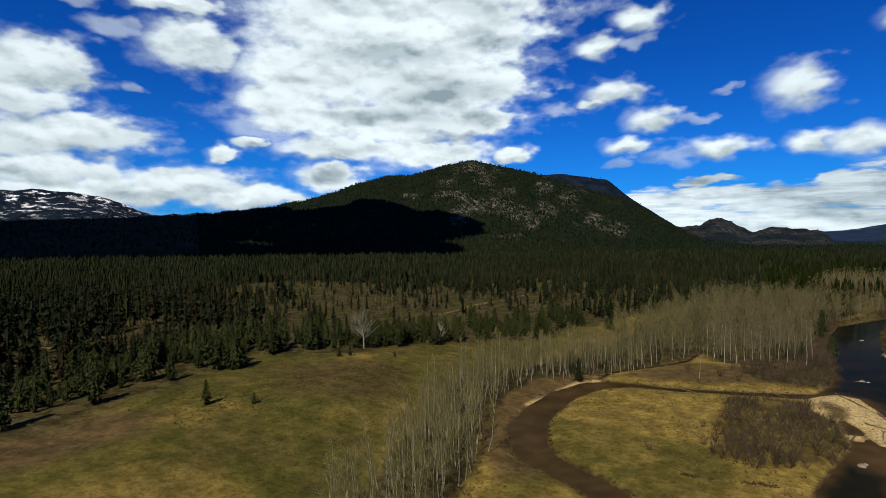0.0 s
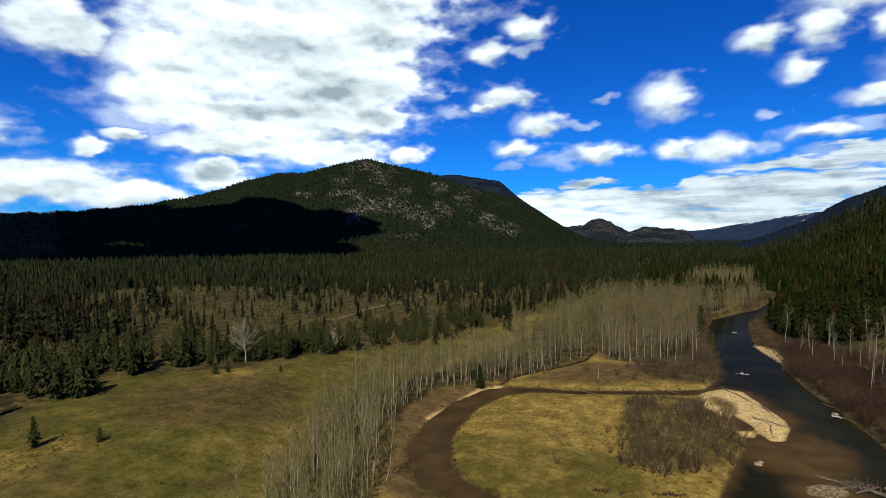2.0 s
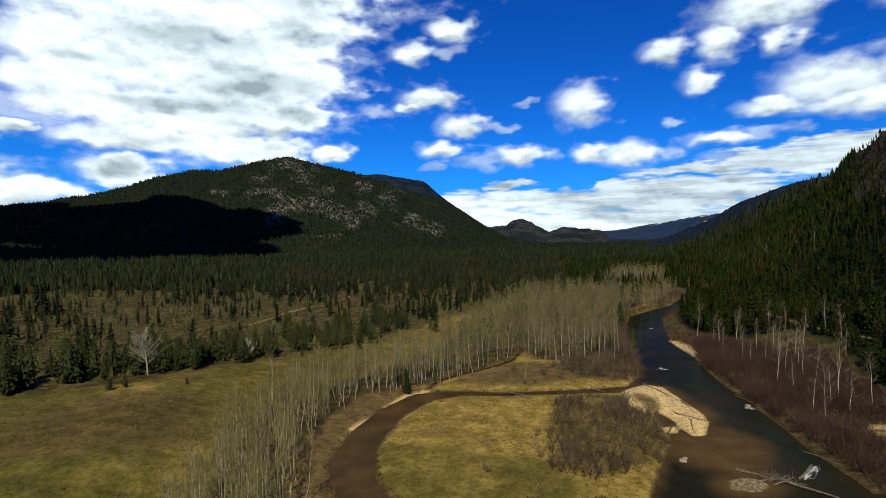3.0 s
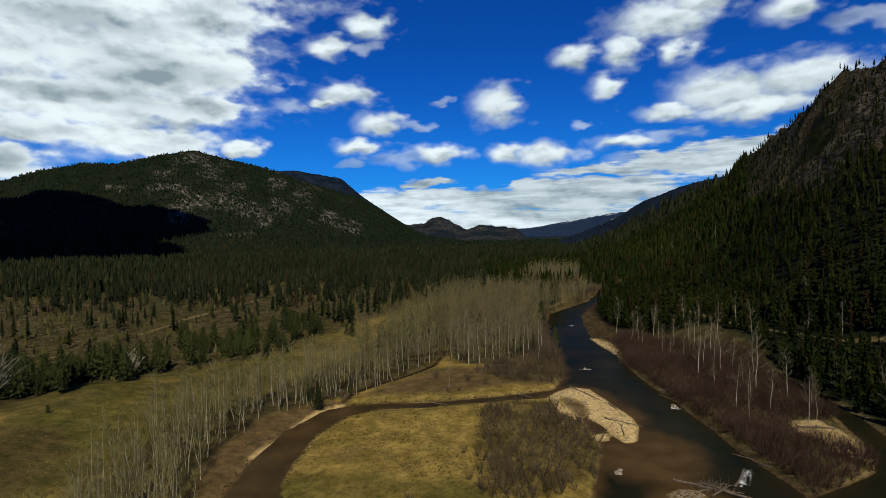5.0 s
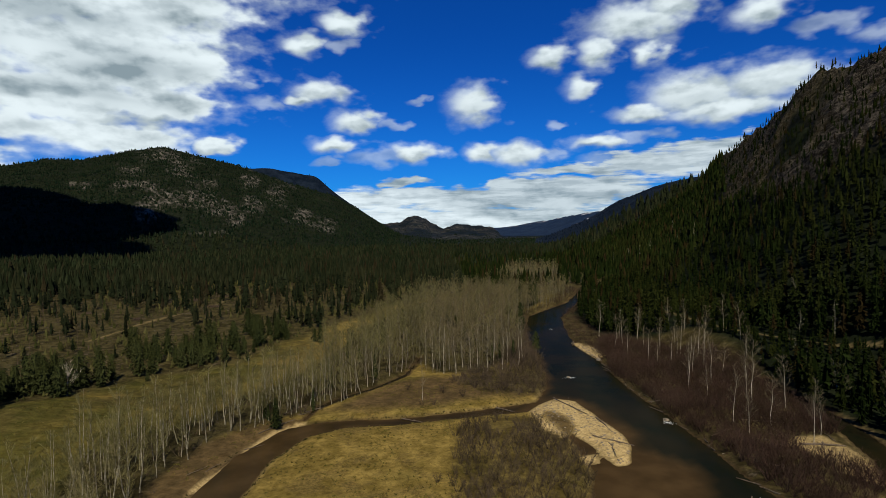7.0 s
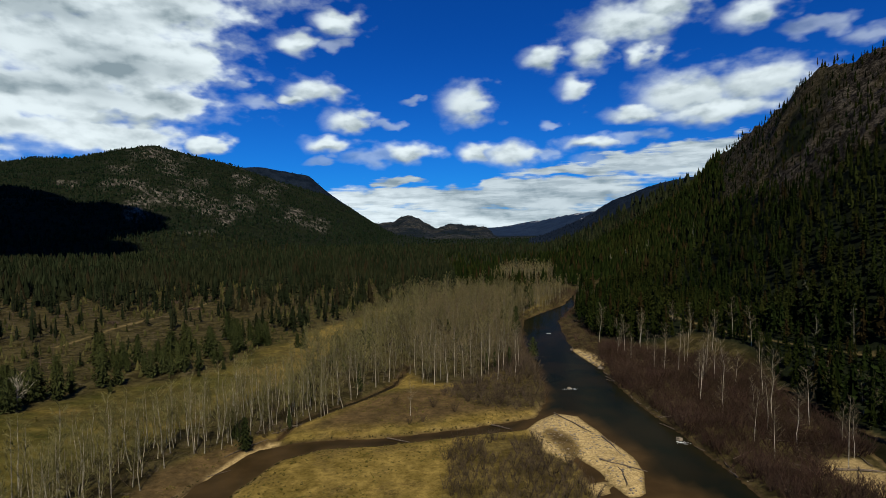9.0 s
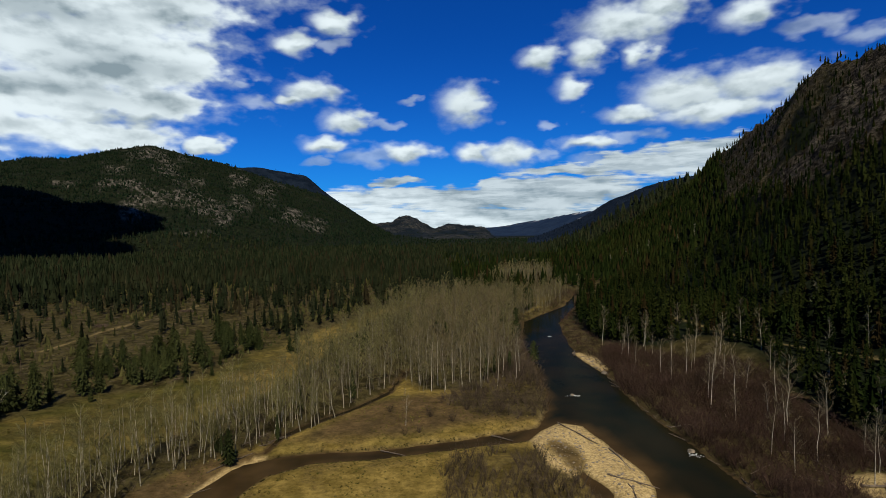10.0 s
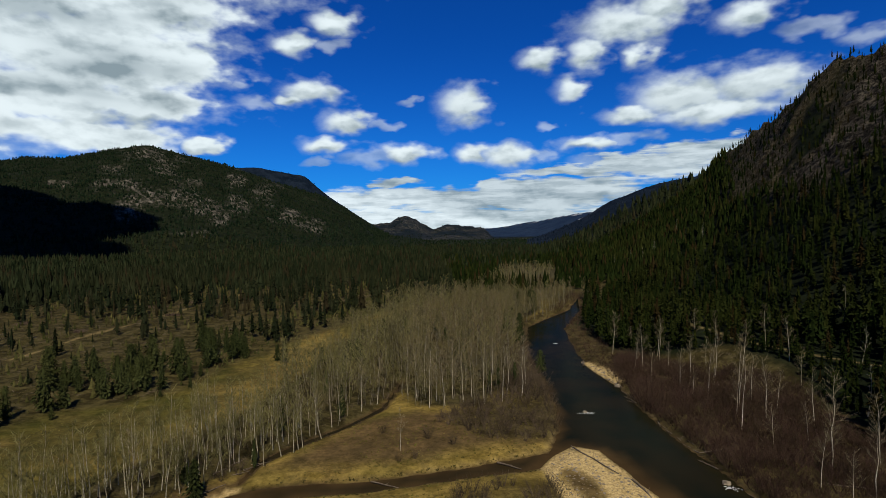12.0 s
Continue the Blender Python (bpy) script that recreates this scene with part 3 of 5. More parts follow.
FAR_NEEDLES = foliage("far_needles", (0.009, 0.014, 0.0065, 1), (0.022, 0.030, 0.014, 1), (0.033, 0.036, 0.017, 1), rust=(0.030, 0.026, 0.014, 1))
MOUNTAIN_NEEDLES = foliage("mountain_needles", (0.0045, 0.0095, 0.0055, 1), (0.013, 0.0235, 0.0125, 1), (0.0225, 0.029, 0.0155, 1))
# conifers of the far ridges, with the blue of distance haze in their colour
HAZED_NEEDLES = foliage("hazed_needles", (0.0045, 0.009, 0.017, 1), (0.0105, 0.019, 0.035, 1), (0.014, 0.023, 0.038, 1))
YOUNG = foliage("young_needles", (0.028, 0.033, 0.011, 1), (0.070, 0.070, 0.024, 1), (0.100, 0.090, 0.034, 1))
BARK = plain("conifer_bark", (0.035, 0.024, 0.016, 1), (0.095, 0.065, 0.043, 1), 3.0, stretch=(3, 3, 0.6))
ASPEN_BARK = plain("aspen_bark", (0.085, 0.077, 0.052, 1), (0.335, 0.31, 0.235, 1), 1.6, stretch=(1, 1, 2.2))
WHITE_BARK = plain("cottonwood_bark", (0.16, 0.142, 0.108, 1), (0.47, 0.43, 0.345, 1), 1.6, stretch=(1, 1, 2))
GROVE_BARK = plain("grove_bark", (0.055, 0.048, 0.030, 1), (0.19, 0.17, 0.118, 1), 1.6, stretch=(1, 1, 2.2))
TWIGS = foliage("aspen_twigs", (0.092, 0.085, 0.034, 1), (0.225, 0.204, 0.092, 1), (0.19, 0.148, 0.088, 1))
PALE_TWIGS = foliage("pale_twigs", (0.10, 0.083, 0.054, 1), (0.24, 0.20, 0.135, 1), (0.20, 0.155, 0.10, 1))
RED_TWIGS = foliage("willow_twigs", (0.036, 0.021, 0.017, 1), (0.100, 0.061, 0.048, 1), (0.084, 0.058, 0.042, 1))
GREY_TWIGS = foliage("shrub_twigs", (0.050, 0.037, 0.028, 1), (0.135, 0.100, 0.074, 1), (0.102, 0.078, 0.048, 1))
DRIFT = plain("driftwood", (0.045, 0.034, 0.023, 1), (0.145, 0.115, 0.082, 1), 2.5, stretch=(1, 1, 1))
STONE = plain("river_stone", (0.08, 0.068, 0.05, 1), (0.24, 0.20, 0.15, 1), 2.0)
FOAM = plain("white_water", (0.45, 0.48, 0.50, 1), (0.85, 0.87, 0.88, 1), 3.0, rough=0.5)
BRUSH = foliage("cutover_brush", (0.030, 0.028, 0.011, 1), (0.085, 0.072, 0.030, 1), (0.065, 0.060, 0.018, 1))
STRAW = foliage("dry_grass", (0.075, 0.062, 0.018, 1), (0.18, 0.145, 0.05, 1), (0.10, 0.095, 0.022, 1))
VAPOUR = plain("cloud_vapour", (0.75, 0.76, 0.78, 1), (0.82, 0.82, 0.83, 1), 0.004, rough=1.0, rand=0)


# ---- mesh tools ----
def mesh_of(name, verts, tris, mat, attrs=None, smooth=False):
    verts, tris = np.asarray(verts, np.float32), np.asarray(tris, np.int32)
    me = bpy.data.meshes.new(name)
    k = tris.shape[1]
    me.vertices.add(len(verts))
    me.vertices.foreach_set("co", verts.ravel())
    me.loops.add(tris.size)
    me.loops.foreach_set("vertex_index", tris.ravel())
    me.polygons.add(len(tris))
    me.polygons.foreach_set("loop_start", np.arange(len(tris), dtype=np.int32) * k)
    me.polygons.foreach_set("use_smooth", np.full(len(tris), smooth))
    me.update(calc_edges=True)
    me.validate()
    me.materials.append(mat)
    for key, val in (attrs or {}).items():
        a = me.attributes.new(key, "FLOAT", "POINT")
        a.data.foreach_set("value", np.asarray(val, np.float32))
    return me


def part(name, me, parent, label=""):
    ob = new(name, me)
    ob.parent = parent
    return tagged(ob, label)


def tube(path, radii, sides=5, turn=0.0):
    """A tapered limb along a path."""
    V, F = [], []
    path = [np.array(q, float) for q in path]
    for i, q in enumerate(path):
        d = path[min(i + 1, len(path) - 1)] - path[max(i - 1, 0)]
        d /= np.linalg.norm(d) + 1e-9
        s = np.cross(d, (0.31, 0.95, 0.08) if abs(d[2]) > 0.7 else (0, 0, 1))
        s /= np.linalg.norm(s) + 1e-9
        t = np.cross(d, s)
        for k in range(sides):
            a = turn + 2 * math.pi * k / sides
            V.append(q + radii[i] * (math.cos(a) * s + math.sin(a) * t))
    for i in range(len(path) - 1):
        for k in range(sides):
            a, b = i * sides + k, i * sides + (k + 1) % sides
            F += [(a, b, b + sides), (a, b + sides, a + sides)]
    return V, F


def thorn(a, b, w, rng):
    """A twig: three faces that run to a point."""
    a, b = np.array(a, float), np.array(b, float)
    d = b - a
    s = np.cross(d, rng.normal(size=3))
    s /= np.linalg.norm(s) + 1e-9
    t = np.cross(d / (np.linalg.norm(d) + 1e-9), s)
    return [a + w * s, a - 0.5 * w * s + 0.87 * w * t, a - 0.5 * w * s - 0.87 * w * t, b], [(0, 1, 3), (1, 2, 3)]


def joined(pieces):
    V, F, o = [], [], 0
    for v, f in pieces:
        V.append(np.asarray(v, float).reshape(-1, 3))
        F.append(np.asarray(f, int) + o)
        o += len(v)
    return np.vstack(V), np.vstack(F)


def scatter(name, template, places, scale, tall, spin, mat, tint, lean=0.0):
    """Many copies of one form as one mesh."""
    V, F = np.asarray(template[0], float), np.asarray(template[1], int)
    n, k = len(places), len(V)
    c, s = np.cos(spin)[:, None], np.sin(spin)[:, None]
    x = (V[None, :, 0] * c - V[None, :, 1] * s) * scale[:, None]
    y = (V[None, :, 0] * s + V[None, :, 1] * c) * scale[:, None]
    z = V[None, :, 2] * tall[:, None]
    if lean:
        x = x + z * RNG.normal(0, lean, n)[:, None]
        y = y + z * RNG.normal(0, lean, n)[:, None]
    P = np.stack([x, y, z], 2) + places[:, None, :]
    T = F[None] + (np.arange(n) * k)[:, None, None]
    return mesh_of(name, P.reshape(-1, 3), T.reshape(-1, 3), mat, {"tint": np.repeat(tint, k)})


def sown(n, x0, x1, y0, y1, rng):
    return rng.uniform(x0, x1, n), rng.uniform(y0, y1, n)


def spaced(x, y, gap):
    """Thins places so that none is nearer to another than about gap."""
    cells, keep = {}, []
    for i, (a, b) in enumerate(zip(x, y)):
        ca, cb = int(a // gap), int(b // gap)
        ok = True
        for da in (-1, 0, 1):
            for db in (-1, 0, 1):
                for j in cells.get((ca + da, cb + db), ()):
                    if (x[j] - a) ** 2 + (y[j] - b) ** 2 < gap * gap:
                        ok = False
        if ok:
            cells.setdefault((ca, cb), []).append(i)
            keep.append(i)
    return np.array(keep, int)


# ---- ground ----
def beyond_edge(x, y):
    """How far a place lies behind the edge of the western wood."""
    ex = np.interp(y, [q[1] for q in WOOD_EDGE], [q[0] for q in WOOD_EDGE])
    return ex - x


def east_wood(x, y):
    """How far a place lies inside the eastern wood (positive inside)."""
    ex = np.interp(y, [-60, 60, 120, 144, 166, 190, 214, 226, 243, 300, 340, 420, 560, 800], [106, 103, 99, 101, 104.5, 109, 106, 92, 78, 82, 100, 146, 186, 246])
    return x - ex


def outcrop(x, y, z):
    """Bare rock on the mountain's face: one within an outcrop, ragged at the rim."""
    a, e = np.degrees(np.arctan2(x, y - 6)), np.degrees(np.arctan2(z - EYE, np.hypot(x, y - 6)))
    d = np.full(x.shape, 9.0)
    for oa, oe, ra, re in OUTCROPS:
        d = np.minimum(d, np.hypot((a - oa) / ra, (e - oe) / re))
    ragged = fbm(0.87 * x + 0.5 * y, 1.25 * z, 60, 4, 64)
    return np.maximum(step(1.35, 0.55, d + 2.6 * ragged), 0.55 * step(0.10, 0.22, ragged) * step(-34, -26, a) * step(-7, -12, a) * step(0.4, 2.0, e))


def build_ground():
    az = np.radians(np.concatenate([np.arange(-180, -80, 5), np.arange(-80, 62, 0.37), np.arange(62, 180, 5)]))
    r = [0.0, 14, 26, 36]
    while r[-1] < 330:
        r.append(r[-1] + 1.5)
    while r[-1] < 4950:
        r.append(r[-1] * (1.0185 if r[-1] < 1500 else 1.013))
    r = np.array(r)
    R, A = np.meshgrid(r[1:], az, indexing="ij")
    x, y = (R * np.sin(A)).ravel(), (R * np.cos(A)).ravel()
    x, y = np.append(x, 0.0), np.append(y, 0.0)
    z, wet, gravel, hill, slope, names = relief(x, y)
    d = np.hypot(x, y)
    nr, na = R.shape
    i, j = np.meshgrid(np.arange(nr - 1), np.arange(na), indexing="ij")
    a, b = i * na + j, i * na + (j + 1) % na
    quads = np.stack([a, b, b + na, a + na], -1).reshape(-1, 4)
    centre = len(x) - 1
    j = np.arange(na)
    fan = np.stack([np.full(na, centre), (j + 1) % na, j, j], -1)
    tris = np.concatenate([quads[:, [0, 1, 2]], quads[:, [0, 2, 3]], fan[:, :3]])
    edge = beyond_edge(x, y)
    blot = fbm(x, y, 40, 4, 51)
    wood = np.maximum(step(-2, 10, edge + 14 * blot), step(-1, 5, east_wood(x, y) + 6 * blot))
    asp = area(x, y, ASPENS)
    wood = np.maximum(wood, step(2, -2, asp + 4 * blot))
    for poly in (RED_BANK, WILLOWS, BANK_WILLOWS):
        wood = np.maximum(wood, (0.6 if poly is WILLOWS else 0.8) * step(2, -3, area(x, y, poly) + 5 * blot))
    wood = np.maximum(wood, step(330, 420, d))
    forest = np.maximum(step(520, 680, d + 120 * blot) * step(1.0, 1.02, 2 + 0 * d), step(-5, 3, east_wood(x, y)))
    patch = fbm(x, y, 120, 5, 61)
    scree = (names == 0) * outcrop(x, y, z)
    scree = np.maximum(scree, 0.5 * (names == 2) * step(-0.12, 0.06, patch))
    rock = np.zeros(x.shape)
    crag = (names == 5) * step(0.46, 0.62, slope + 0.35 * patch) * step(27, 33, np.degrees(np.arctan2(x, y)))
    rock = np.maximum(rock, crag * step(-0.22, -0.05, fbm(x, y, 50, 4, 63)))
    bear = np.degrees(np.arctan2(x, y))
    snow = (names == 6) * step(0.5, 0.75, slope) * (1 - 0.45 * step(-64.5, -62, bear) * step(0.95, 0.85, slope))
    snow = np.maximum(snow, 0.8 * (names == 3) * step(0.90, 0.97, slope))
    snow = np.maximum(snow, 0.7 * (names == 4) * step(0.90, 0.97, slope) * step(0.0, 0.1, patch))
    brown = area(x, y, [(-106, 79), (-109, 104), (-99, 114), (-83, 116), (-69, 98), (-70, 86), (-85, 76), (-95, 68)])
    brown2 = area(x, y, [(-130, 10), (-122, 46), (-104, 50), (-98, 36), (-100, 0)])
    brown3 = area(x, y, [(-24, 150), (0, 151), (28, 157), (42, 164), (41, 178), (20, 183), (3, 183), (-9, 174)])
    mud = area(x, y, [(-30, 60), (-39, 75), (-46, 92), (-49, 112), (-47, 130), (-38, 142), (-28, 146), (-33, 128), (-38, 110), (-38, 92), (-32, 76), (-22, 66)])
    soil = np.maximum(0.15 * step(3, -5, brown + 9 * blot), 0.9 * step(4, -6, brown2 + 14 * blot))
    soil = np.maximum(soil, 0.9 * step(3, -5, brown3 + 12 * blot))
    soil = np.maximum(soil, 0.9 * step(2, -2, mud + 4 * blot))
    soil = np.maximum(soil, 0.25 * step(0.04, 0.16, fbm(x, y, 16, 4, 53)) * (x < -30))
    green = np.clip(step(-36, -56, x) + 0.5 * step(0.0, 0.2, fbm(x, y, 22, 3, 81)), 0, 1)
    green = np.maximum(green, 0.85 * (x > -30) * step(-0.02, 0.12, fbm(x, y, 28, 3, 82) + 0.12 * step(110, 75, y)))
    track, _ = seg_dist(x, y, TRACK)
    road, _ = seg_dist(x, y, HILL_ROAD)
    gravel = np.maximum(gravel, 0.33 * step(1.7, 0.8, track + 2.6 * np.abs(fbm(x, y, 18, 3, 91))) * step(-0.06, 0.06, fbm(x, y, 45, 2, 92)))
    gravel = np.maximum(gravel, 0.30 * step(1.5, 0.7, road + 2 * np.abs(fbm(x, y, 12, 2, 93))))
    pale, _ = seg_dist(x, y, PALE_SHORE)
    gravel = np.maximum(gravel, 0.9 * step(1.3, 0.6, pale))
    gravel = gravel * (1 - 0.75 * step(0.5, -1.5, area(x, y, [(28.5, 143), (33, 147.5), (36.5, 141), (36, 134), (33, 130.5)]) + 4 * blot))
    east = np.maximum(step(3, -3, area(x, y, RED_BANK)), step(60, 63, x) * (y < 262) * (d < 600))
    rx = np.interp(y, [q[1] for q in RIVER], [q[0] for q in RIVER])
    east = np.maximum(east, step(0, 4, x - rx) * (y < 400) * (d < 600))
    soil = np.maximum(soil, 0.6 * east)
    wood = np.maximum(wood, 0.85 * (rx - x < 15) * (rx - x > 0) * (y > 196) * (y < 400))
    wood = np.maximum(wood, 0.88 * east)
    bank = np.maximum(step(0.8, 0.1, wet), 0.5 * step(3, -7, brown + 14 * blot)) * (1 - gravel)
    # two of these masks pick the ridges whose ground colour holds the haze
    me = mesh_of("ground", np.stack([x, y, z], 1), tris, GROUND, {
        "wood": wood * (1 - rock), "forest": forest * (1 - rock), "rock": rock, "scree": scree, "blue_haze": step(0.05, 0.2, slope) * (names == 3), "far_haze": step(0.05, 0.2, slope) * (np.isin(names, (1, 3, 4, 6)) + 0.7 * (names == 2)), "snow": snow, "soil": soil, "green": green, "gravel": gravel, "bank": bank}, smooth=True)
    return tagged(new("ground", me), "valley floor of dry grass, soil and forested hills", "ground", kind="structure")


build_ground()


def build_water():
    s = 2.5
    gx, gy = np.meshgrid(np.arange(-60, 300, s), np.arange(-70, 860, s), indexing="ij")
    w = waters(gx.ravel(), gy.ravel()).reshape(gx.shape)
    nx, ny = gx.shape
    i, j = np.meshgrid(np.arange(nx - 1), np.arange(ny - 1), indexing="ij")
    quads = np.stack([i * ny + j, (i + 1) * ny + j, (i + 1) * ny + j + 1, i * ny + j + 1], -1).reshape(-1, 4)
    ok = (w.ravel()[quads] < 3.0).any(1)
    quads = quads[ok]
    used, inv = np.unique(quads, return_inverse=True)
    x, y = gx.ravel()[used], gy.ravel()[used]
    shoal = 0.8 * step(-2.2, -0.2, w.ravel()[used]) * (1 - 0.85 * step(50, 53, x))
    shoal = np.maximum(shoal, step(4, 0, channel(x, y, STREAM) + 3) * (x < 24) * (0.85 - 0.4 * step(-27, -15, x) * (y > 120)))
    # oxbow: mask lowered so the water colour holds the shadow lying in it
    shoal = np.where((channel(x, y, OXBOW) < 2.5) & (y > 150), 0.3 * shoal, shoal)
    for poly in (SANDBAR, LOW_BAR, ISLET, SHOAL):
        shoal = np.maximum(shoal, step(5, 0, area(x, y, poly) + 6 * fbm(x, y, 12, 3, 8)) * (x < 53))
    shoal = np.where(y > 330, 0.0, shoal)
    me = mesh_of("river", np.stack([x, y, np.zeros(len(x))], 1), inv.reshape(-1, 4), WATER, {"shallow": shoal}, smooth=True)
    return tagged(new("water", me), "dark brown river with a shallow tributary stream", "river", kind="structure")


build_water()


# ---- trees ----
def tuft_crown(rng, tufts, width, base, size, power=0.62, inner=True):
    """The crown of a conifer of height one: sprays of needles about a dark core, lobed and uneven."""
    out, ph = [], rng.uniform(0, 6.28, 4)
    for i in range(tufts):
        h = base + (0.975 - base) * ((i + rng.uniform(0, 1)) / tufts) ** 1.12
        a = 2.39996 * i + rng.uniform(-0.5, 0.5)
        reach = width * (1 - h) ** power * min(1, 0.62 + 2.6 * (h - base)) + 0.006
        reach *= 1 + 0.22 * math.sin(2 * a + ph[0] + 7 * h) + 0.18 * math.sin(3 * a + ph[1] - 13 * h) + 0.10 * math.sin(31 * h + ph[2])
        L = size * rng.uniform(0.65, 1.35) * (0.55 + 0.7 * (1 - h))
        q = max(0.0, reach * rng.uniform(0.5, 1.08) - 0.4 * L)
        d, s = np.array((math.cos(a), math.sin(a), 0)), np.array((-math.sin(a), math.cos(a), 0))
        s = s * math.cos(ph[3] + i) + np.array((0, 0, 1)) * math.sin(ph[3] + i) * 0.8
        root = d * (q - 0.5 * L) + (0, 0, h + 0.35 * L)
        tip = d * (q + 0.6 * L) + (0, 0, h - L * rng.uniform(-0.15, 0.45))
        mid = (root + tip) / 2 + (0, 0, 0.12 * L)
        wd = L * rng.uniform(0.30, 0.52)
        out.append(([root, mid + s * wd, tip, mid - s * wd], [(0, 1, 2), (0, 2, 3)]))
    if inner:
        zs = [base, base + 0.25 * (0.93 - base), 0.93]
        out.append(tube([(0, 0, z) for z in zs], [0.56 * (width * (1 - z) ** power * min(1, 0.5 + 2.6 * (z - base))) for z in zs], 4))
    out.append(tube([(0, 0, 0.9), (0, 0, 1.0)], [0.010, 0.001], 3))
    return joined(out)


def conifer_parts(rng, tufts=330, width=0.22, base=0.07, size=0.075, power=0.6):
    """A conifer of height one: trunk and crown."""
    trunk = tube([(0, 0, -0.03), (0.004, 0, 0.3), (-0.003, 0.004, 0.65), (0, 0, 0.97)], [0.017, 0.013, 0.008, 0.002], 6)
    return trunk, tuft_crown(rng, tufts, width, base, size, power)


def wood_conifer(rng, tufts, width, base, size, power=0.55):
    """A conifer for the depth of the wood, its thin trunk in one with the crown."""
    return joined([tuft_crown(rng, tufts, width, base, size, power), tube([(0, 0, -0.03), (0, 0, 0.9)], [0.014, 0.004], 3)])


def cone_tree(rng, tiers=2, sides=5, width=0.2):
    out = []
    for t in range(tiers):
        z0, z1 = 0.06 + 0.62 * t / tiers, 0.60 + 0.40 * t / max(1, tiers - 1)
        V = [(0, 0, z1)]
        for k in range(sides):
            a = 2 * math.pi * (k + rng.uniform(-0.3, 0.3)) / sides
            q = width * (1 - 0.62 * t / tiers) * rng.uniform(0.7, 1.2)
            V.append((q * math.cos(a), q * math.sin(a), z0 + rng.uniform(-0.05, 0.05)))
        out.append((V, [(0, 1 + k, 1 + (k + 1) % sides) for k in range(sides)]))
    return joined(out)


def bare_parts(rng, height=13.0, limbs=16, twigs=9, spread=0.22, first=0.35, thick=0.010, rise=1.4, fine=0.011, last=0.96):
    """A leafless broadleaf: trunk, and a crown of limbs with twigs, in metres."""
    bend = rng.normal(0, 0.018, (5, 2)).cumsum(0) * height
    bend[0] = 0
    zs = np.array([-0.02, 0.25, 0.5, 0.75, 1.0]) * height
    spine = [(bend[i, 0], bend[i, 1], zs[i]) for i in range(5)]
    rad = np.array([1.15, 0.82, 0.52, 0.26, 0.06]) * thick * height
    trunk = tube(spine, rad, 6)

    def on(h):
        return np.array([np.interp(h * height, zs, [q[k] for q in spine]) for k in range(3)])
    crown = []
    for i in range(limbs):
        h = first + (last - first) * (i + rng.uniform(0, 1)) / limbs
        p = on(h)
        a = rng.uniform(0, 2 * math.pi)
        L = height * spread * (1.15 - 0.75 * h) * rng.uniform(0.6, 1.25)
        d = np.array((math.cos(a), math.sin(a), rise * rng.uniform(0.5, 1.2)))
        d /= np.linalg.norm(d)
        m = p + d * L * 0.5
        e = m + (d + np.array((0, 0, 0.25))) * L * 0.5
        w = thick * height * 0.26 * (1.2 - h)
        crown.append(tube([p, m, e], [w, w * 0.6, w * 0.12], 3))
        for k in range(twigs):
            f = rng.uniform(0.2, 1.0)
            q = p + (m - p) * min(1, 2 * f) + (e - m) * max(0, 2 * f - 1)
            td = d + rng.normal(0, 0.55, 3) + np.array((0, 0, 0.35))
            crown.append(thorn(q, q + td / np.linalg.norm(td) * L * rng.uniform(0.25, 0.6), fine * rng.uniform(0.7, 1.5), rng))
    return trunk, joined(crown)


def shrub_form(rng, stems=12, twigs=4, height=2.4, spread=0.55, w=0.016):
    out = []
    for i in range(stems):
        a, q = rng.uniform(0, 2 * math.pi), rng.uniform(0.05, 0.35)
        d = np.array((math.cos(a) * spread, math.sin(a) * spread, 1.0)) * rng.uniform(0.6, 1.1)
        p = np.array((math.cos(a) * q, math.sin(a) * q, -0.05))
        e = p + d * height
        out.append(thorn(p, e, w, rng))
        for k in range(twigs):
            f = rng.uniform(0.3, 0.85)
            b = p + (e - p) * f
            t = d + rng.normal(0, 0.4, 3)
            out.append(thorn(b, b + t / np.linalg.norm(t) * height * rng.uniform(0.25, 0.45), w * 0.6, rng))
    return joined(out)


def tree_thing(name, forms, mats, label, category, group=""):
    """A tree out of a trunk and a crown, at the origin."""
    root = new(name)
    trunk, crown = forms
    t = mesh_of("trunk", trunk[0], trunk[1], mats[0], smooth=True)
    c = mesh_of("crown", crown[0], crown[1], mats[1], {"tint": np.full(len(crown[0]), 0.3)})
    part("trunk", t, root)
    part("crown", c, root)
    return tagged(root, label, category, group)


def plant(ob, m):
    """A copy of a tree at the pose m, which holds its size too."""
    c = copy_thing(ob, m)
    c.matrix_basis = m
    return c


def planted(first, places, rng, lo, hi, unit=1.0, lean=1.5):
    """Copies of the first trees, and the first ones themselves, at the places."""
    used = set()
    for i, (x, y, z) in enumerate(places):
        k = int(rng.integers(len(first)))
        s = rng.uniform(lo, hi) / unit
        m = pose(x, y, z - 0.05, rng.normal(0, lean), rng.normal(0, lean), rng.uniform(0, 360)) @ Matrix.Diagonal((s * rng.uniform(0.85, 1.15), s * rng.uniform(0.85, 1.15), s, 1))
        if k in used:
            plant(first[k], m)
        else:
            used.add(k)
            first[k].matrix_basis = m


def height_at(x, y):
    return relief(np.atleast_1d(np.asarray(x, float)), np.atleast_1d(np.asarray(y, float)))[0]


def on_ground(x, y):
    return np.stack([x, y, height_at(x, y)], 1)


